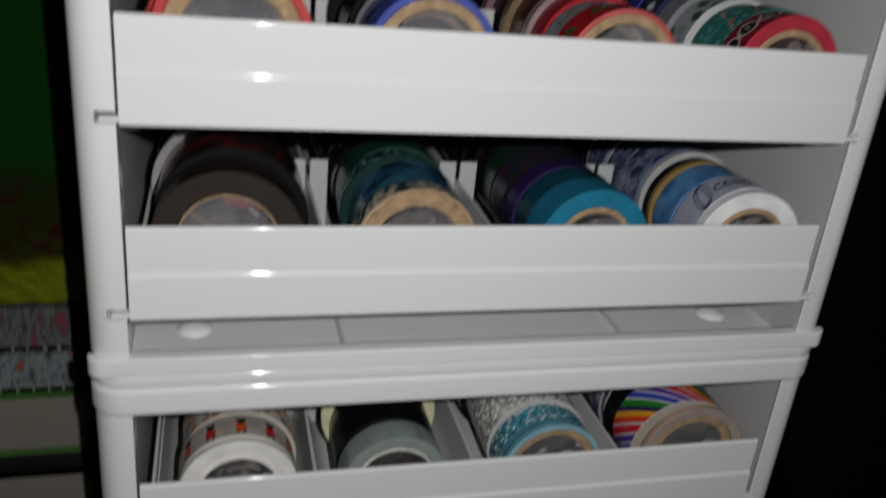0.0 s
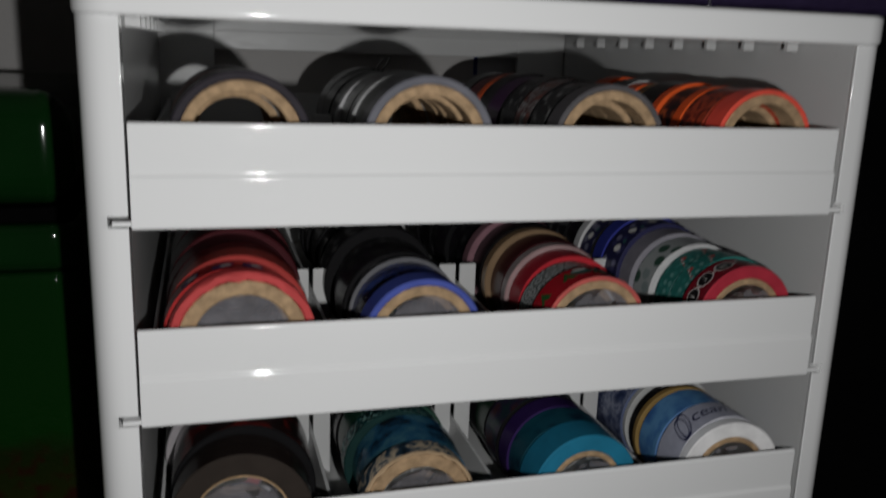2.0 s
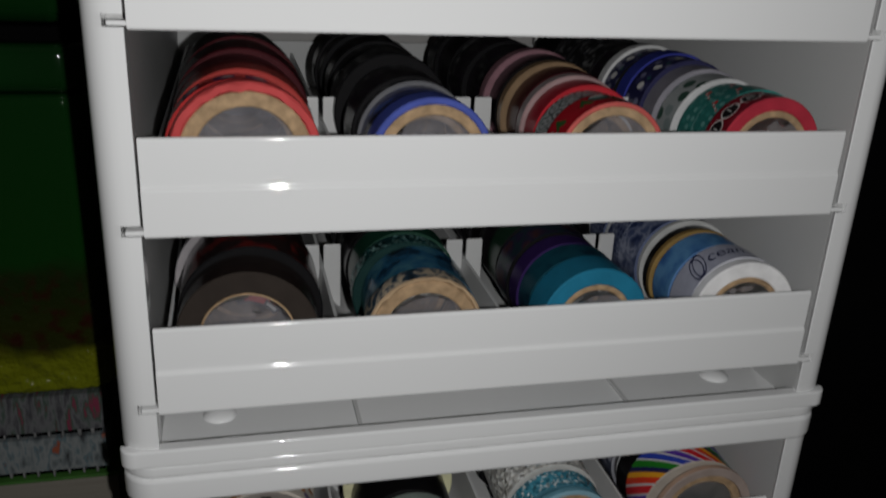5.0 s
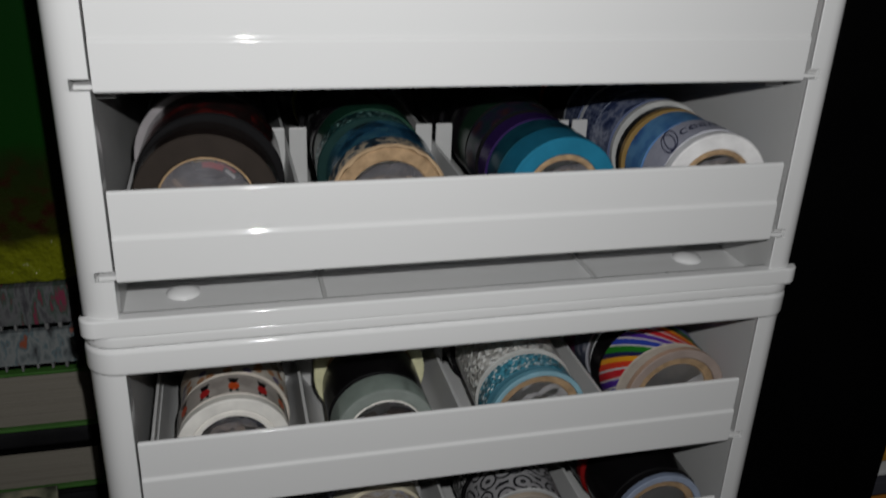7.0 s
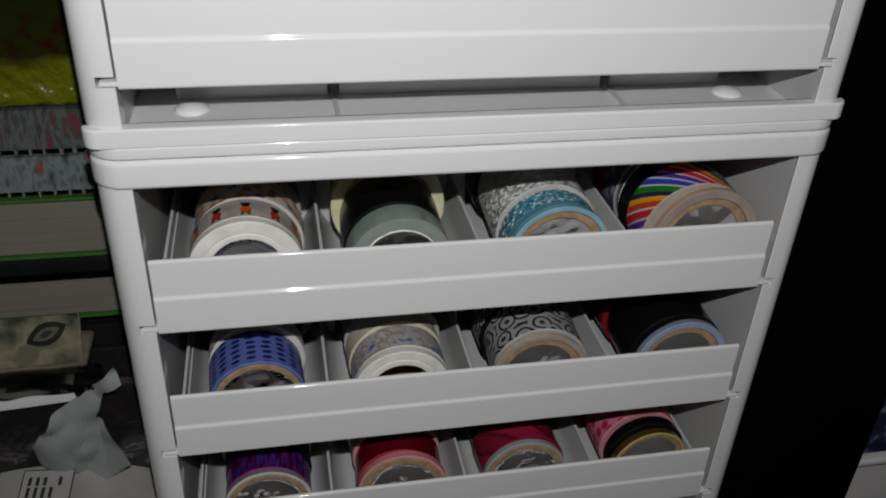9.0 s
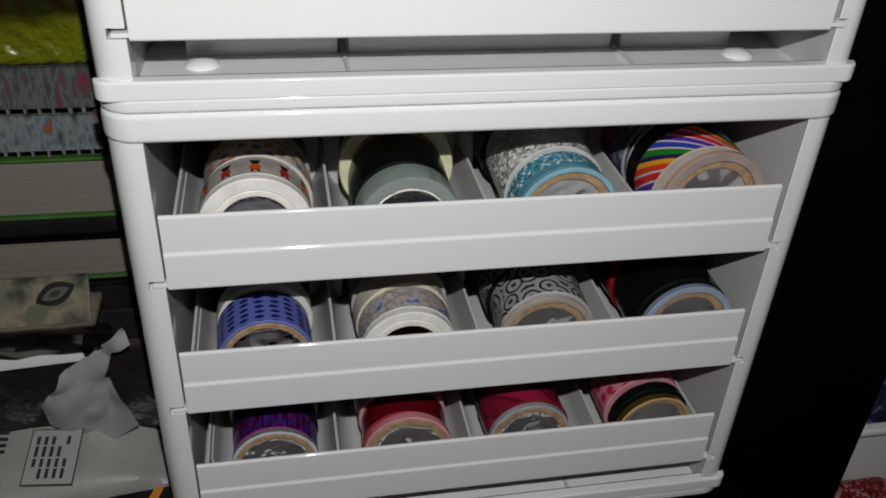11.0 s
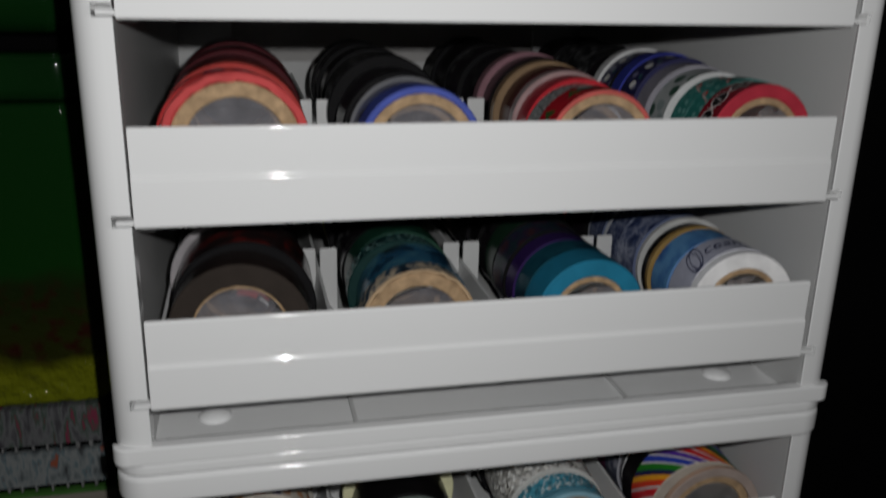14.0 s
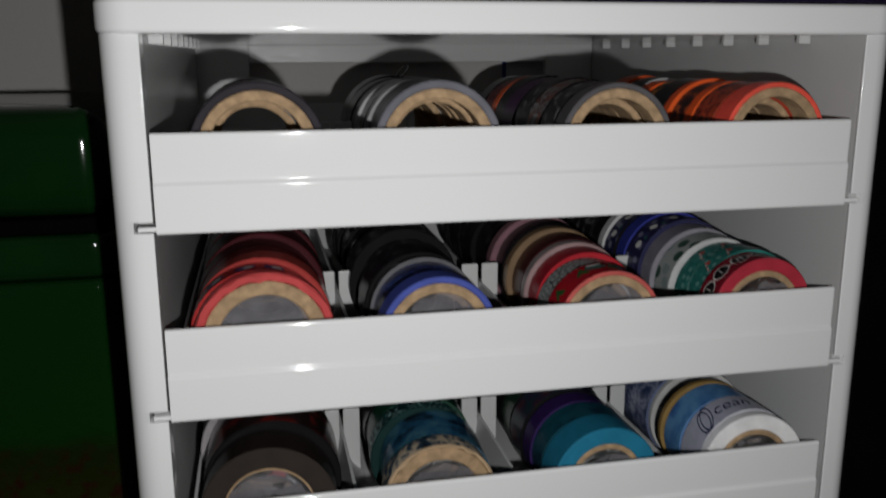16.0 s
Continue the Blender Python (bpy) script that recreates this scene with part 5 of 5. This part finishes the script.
for a in ((-0.0105, 0.0105, 0.0126, 0.013), (-0.0105, 0.0105, -0.013, -0.0126), (-0.0105, -0.0101, -0.0126, 0.0126), (0.0101, 0.0105, -0.0126, 0.0126)):
    on_bag("label_border", *a, INK_BLACK, 0.00055)
for k in range(5):
    for j, (u0, u1) in enumerate(((-0.0100, -0.0055), (-0.0048, -0.001), (0.0, 0.0048), (0.0056, 0.0095))):
        if (k + j) % 6:
            on_bag("text_bar", -0.0078 + 0.0031 * k, -0.0064 + 0.0031 * k, u0, u1, INK_BLACK, 0.00055)

for k in range(4):
    on_bag("text_bar", -0.036 + 0.001 * k, -0.020, 0.002 + 0.003 * k, 0.0032 + 0.003 * k, INK_BLACK, 0.0012)

strap = thing("striped_strap", "black strap with an orange stripe on the desk", "strap", (-0.152, 0.040, 0.0))
part("band", box(-0.018, 0.016, -0.018, 0.02, 0.0, 0.002, 0.0006), BLACK_CLOTH, strap)
st = part("stripe", box(-0.0022, 0.0022, -0.016, 0.019, 0.0021, 0.0026, 0.0002), surface("orange_weave", (0.55, 0.2, 0.015), 0.7), strap)
st.rotation_euler[2] = radians(-18)
st.location.x = 0.006

# ---- things on top of the organizers ----
TOP = 2 * UNIT
jar = thing("clear_tub", "round clear tub full of crinkled silver foil", "tub", (-0.0925, 0.040, TOP))


def lathe(profile, seg=40):
    bm = bmesh.new()
    rows = [[bm.verts.new((r * math.cos(2 * math.pi * k / seg), r * math.sin(2 * math.pi * k / seg), z)) for k in range(seg)] for r, z in profile]
    for r0, r1 in zip(rows, rows[1:]):
        for k in range(seg):
            bm.faces.new((r0[k], r0[(k + 1) % seg], r1[(k + 1) % seg], r1[k]))
    bm.faces.new(rows[0][::-1])
    bm.faces.new(rows[-1])
    bmesh.ops.recalc_face_normals(bm, faces=bm.faces[:])
    return bm


part("wall", lathe([(0.0285, 0.0), (0.0296, 0.0012), (0.0296, 0.0042), (0.0286, 0.0052), (0.0290, 0.045), (0.0282, 0.046), (0.0278, 0.006), (0.0276, 0.0016)]), CLEAR, jar, "clear plastic wall")
foil = lathe([(0.0268, 0.0018), (0.0270, 0.02), (0.0266, 0.036), (0.012, 0.040), (0.001, 0.041)])
for v in foil.verts:
    v.co *= 1 + 0.03 * noise.noise(v.co * 300)
part("foil", foil, printed("silver_foil", "scene", (0.55, 0.55, 0.6), (0.12, 0.12, 0.15), (0.85, 0.85, 0.88), size=0.006, solid=True, rough=0.25, metal=0.35), jar, "crinkled silver foil")

cord = thing("cord", "thin dark brown cord hanging over the organizer's top", "cord", (-0.127, 0.020, TOP))
part("strand", strip([(0.006, 0.0, 0.0004), (0.003, 0.001, 0.004), (-0.001, 0.002, 0.012), (-0.004, 0.004, 0.024), (-0.005, 0.008, 0.034), (-0.002, 0.014, 0.0405)], 0.0035, 0.002, (0, 1, 0)), surface("brown_cord", (0.03, 0.018, 0.014), 0.8), cord)

flat_roll = thing("kraft_roll", "kraft paper tape roll lying on the organizer", "tape", (-0.0245, 0.024, TOP))
fr = part("tape", tube(0.0135, 0.0095, 0.0058, 40), (CARD, CARD), flat_roll, weighted=False)
fr.matrix_basis = pose(0, 0, 0.0002, 90, 0, 0)
disp = thing("tape_dispenser", "clear plastic tape dispenser with an orange clip", "dispenser", (-0.022, 0.046, TOP))
bm = bmesh.new()
for sy in (0.0, 0.022):
    box(-0.029, 0.040, sy, sy + 0.0012, 0.0004, 0.024, 0.0004, 1, bm)
box(-0.029, 0.040, 0.0013, 0.0219, 0.0004, 0.0016, 0.0003, 1, bm)
for x in (-0.029, -0.012, 0.006, 0.019, 0.0388):
    box(x, x + 0.0012, 0.0013, 0.0219, 0.0017, 0.020, 0.0003, 1, bm)
part("case", bm, CLEAR, disp)
for k in range(8):
    part("tooth", prism([(-0.0008, 0.0), (0.0008, 0.0), (0.0, 0.0018)], "y", -0.0012, -0.0002), CLEAR, disp).location = (-0.001 + 0.0018 * k, 0, 0.0070)
part("clip", box(0.0118, 0.0148, -0.004, -0.0004, 0.0075, 0.022, 0.0006), surface("orange_plastic", (0.75, 0.16, 0.01), 0.3), disp, "bright orange plastic clip")
small = thing("clear_case", "small clear plastic case with pink bits inside", "case", (0.0055, 0.006, TOP))
bm = bmesh.new()
box(-0.012, 0.0135, 0.0, 0.009, 0.0004, 0.0014, 0.0003, 1, bm)
for a in ((-0.012, 0.0135, 0.0, 0.0010), (-0.012, 0.0135, 0.008, 0.009)):
    box(*a, 0.0015, 0.020, 0.0003, 1, bm)
for a in ((-0.012, -0.0111), (0.0126, 0.0135)):
    box(*a, 0.0011, 0.0079, 0.0015, 0.020, 0.0003, 1, bm)
part("case", bm, CLEAR, small)
# Pink strips stand in for pinkish reflections in the clear plastic.
PINK_REFLECTION = surface("pink_reflection", (0.5, 0.22, 0.18), 0.35, vary=0.4, scale=300)
for k in range(5):
    part("strip", strip([(-0.009 + 0.004 * k + 0.0015 * math.sin(1.3 * q + k), 0.004 + 0.0004 * k, 0.002 + 0.0035 * q) for q in range(5)], 0.003, 0.0004, (0, 1, 0)), PINK_REFLECTION, small)
dark_case = thing("dark_case", "low dark clear case beside the tub", "case", (-0.050, 0.010, TOP))
part("case", box(-0.006, 0.008, 0.0, 0.02, 0.0002, 0.0075, 0.0008), CLEAR_PURPLE, dark_case)

tray = thing("stamp_tray", "shallow smoky purple plastic tray under stacked cards", "tray", (0.078, 0.0, TOP))
bm = bmesh.new()
box(-0.056, 0.0605, 0.0045, 0.11, 0.0002, 0.0014, 0.0004, 1, bm)
for a in ((-0.056, 0.0605, 0.0045, 0.0058), (-0.056, 0.0605, 0.1087, 0.11)):
    box(*a, 0.0015, 0.0062, 0.0004, 1, bm)
for a in ((-0.056, -0.0547), (0.0592, 0.0605)):
    box(*a, 0.0059, 0.1086, 0.0015, 0.0062, 0.0004, 1, bm)
part("shell", bm, CLEAR_PURPLE, tray)
for x in (-0.050, -0.013):
    part("rib", box(x, x + 0.0007, 0.0038, 0.0045, 0.0004, 0.0055), CLEAR, tray)
SILVER = surface("silver_card", (0.42, 0.41, 0.40), 0.35, vary=0.15, scale=40)
BROWN = surface("brown_board", (0.30, 0.17, 0.055), 0.8, vary=0.2, scale=60, bump=0.3)
layers = ((-0.053, 0.058, 0.0065, 0.0014, PAPER, "sheet_stack", "white card sheets lying on a purple tray"),
          (-0.054, 0.044, 0.0081, 0.0030, SILVER, "card_stack", "silver-grey cards lying on white sheets"),
          (-0.046, 0.0675, 0.0113, 0.0028, BROWN, "cardboard", "brown corrugated cardboard sheet on a card stack"))
for x0, x1, z, h, mat, name, label in layers:
    t_ = thing(name, label, "card", (0.078, 0.0, TOP + z))
    n = 3 if h < 0.002 else 4
    for k in range(n):
        part("sheet", box(x0 + random.uniform(0, 0.003), x1 - random.uniform(0, 0.002), 0.006 + random.uniform(0, 0.002), 0.108, h * k / n, h * (k + 0.9) / n, 0.0001, 1), mat, t_)
BLUE = printed("blue_packet", "scene", (0.06, 0.09, 0.3), (0.5, 0.5, 0.55), (0.02, 0.02, 0.1), size=0.008, solid=True, rough=0.2)
pk = thing("sticker_pack", "flat blue and white printed sticker pack", "packet", (0.078, 0.0, TOP + 0.0142))
for k in range(4):
    part("sheet", box(-0.03 + 0.012 * k, 0.058 - 0.003 * k, 0.010, 0.10, 0.0014 * k, 0.0014 * k + 0.0012, 0.0002, 1), BLUE if k % 2 else SILVER, pk)

# ---- black tower and what stands beyond it ----
tower = thing("black_cabinet", "tall matt black cabinet beside the organizers", "cabinet")
part("body", box(0.1500, 0.2325, 0.022, 0.272, -0.73, 0.80, 0.002), BLACK, tower)
part("plinth", box(0.1530, 0.2250, 0.030, 0.270, -0.75, -0.73, 0.0005), BLACK, tower)

stool = thing("side_table", "low dark side table beyond the desk", "table")
part("tabletop", box(0.2375, 0.62, -0.10, 0.28, -0.145, -0.125, 0.003), BLACK, stool)
for dx in (0.27, 0.59):
    for dy in (-0.06, 0.24):
        part("leg", box(dx - 0.015, dx + 0.015, dy - 0.015, dy + 0.015, -0.75, -0.145, 0.002), BLACK, stool)
bin_ = thing("white_bin", "white plastic bin with a rounded rim", "bin", (0, 0, -0.125))
bm = bmesh.new()
for a in ((0.238, 0.45, 0.050, 0.054), (0.238, 0.45, 0.196, 0.20)):
    box(*a, 0.0, 0.098, 0.0018, 2, bm)
for a in ((0.238, 0.242), (0.446, 0.45)):
    box(*a, 0.0542, 0.1958, 0.0, 0.098, 0.0018, 2, bm)
box(0.2422, 0.4458, 0.0542, 0.1958, 0.0, 0.003, 0.0005, 1, bm)
part("tub", bm, PLASTIC, bin_)
part("rim", slab(rounded(0.235, 0.453, 0.046, 0.0535, (0.003,) * 4), 0.0985, 0.104, 0.002), PLASTIC, bin_)
pouch = thing("red_pouch", "dark red sequinned pouch before the bin", "pouch", (0, 0, -0.125))
part("bag", box(0.238, 0.284, 0.012, 0.044, 0.0, 0.070, 0.008, 3), printed("red_sequins", "glitter", (0.2, 0.01, 0.01), (0.4, 0.03, 0.03), (0.7, 0.4, 0.4), size=0.0015, solid=True, rough=0.3, metal=0.4), pouch)
fold = thing("folded_cloth", "navy cloth with pale prints folded in the bin", "cloth", (0, 0, -0.122))
part("cloth", box(0.244, 0.440, 0.058, 0.192, 0.0, 0.150, 0.012, 4), printed("navy_print", "scene", (0.02, 0.025, 0.08), (0.2, 0.2, 0.26), (0.01, 0.01, 0.03), size=0.008, solid=True, rough=0.8), fold)
zz = 0.0285
for h, mat, name, label in ((0.022, surface("orange_card", (0.55, 0.2, 0.03), 0.5), "card_box", "flat orange card box on the cloth"),
                            (0.020, surface("slate_card", (0.06, 0.06, 0.075), 0.5), "slate_box", "flat slate grey box on an orange box"),
                            (0.008, PAPER, "paper_stack", "stack of white paper on a grey box"),
                            (0.012, surface("amber_card", (0.5, 0.25, 0.03), 0.5), "amber_box", "flat amber card box on white paper"),
                            (0.014, surface("pale_card", (0.45, 0.42, 0.46), 0.5), "pale_box", "flat pale grey box on an amber box")):
    b_ = thing(name, label, "box", (0, 0, zz))
    part("body", box(0.242, 0.44, 0.060, 0.19, 0.0, h * 0.55, 0.0006), mat, b_)
    part("lid", box(0.2392, 0.4408, 0.0432, 0.1908, h * 0.55 + 0.0002, h - 0.0002, 0.0006), mat, b_)
    zz += h
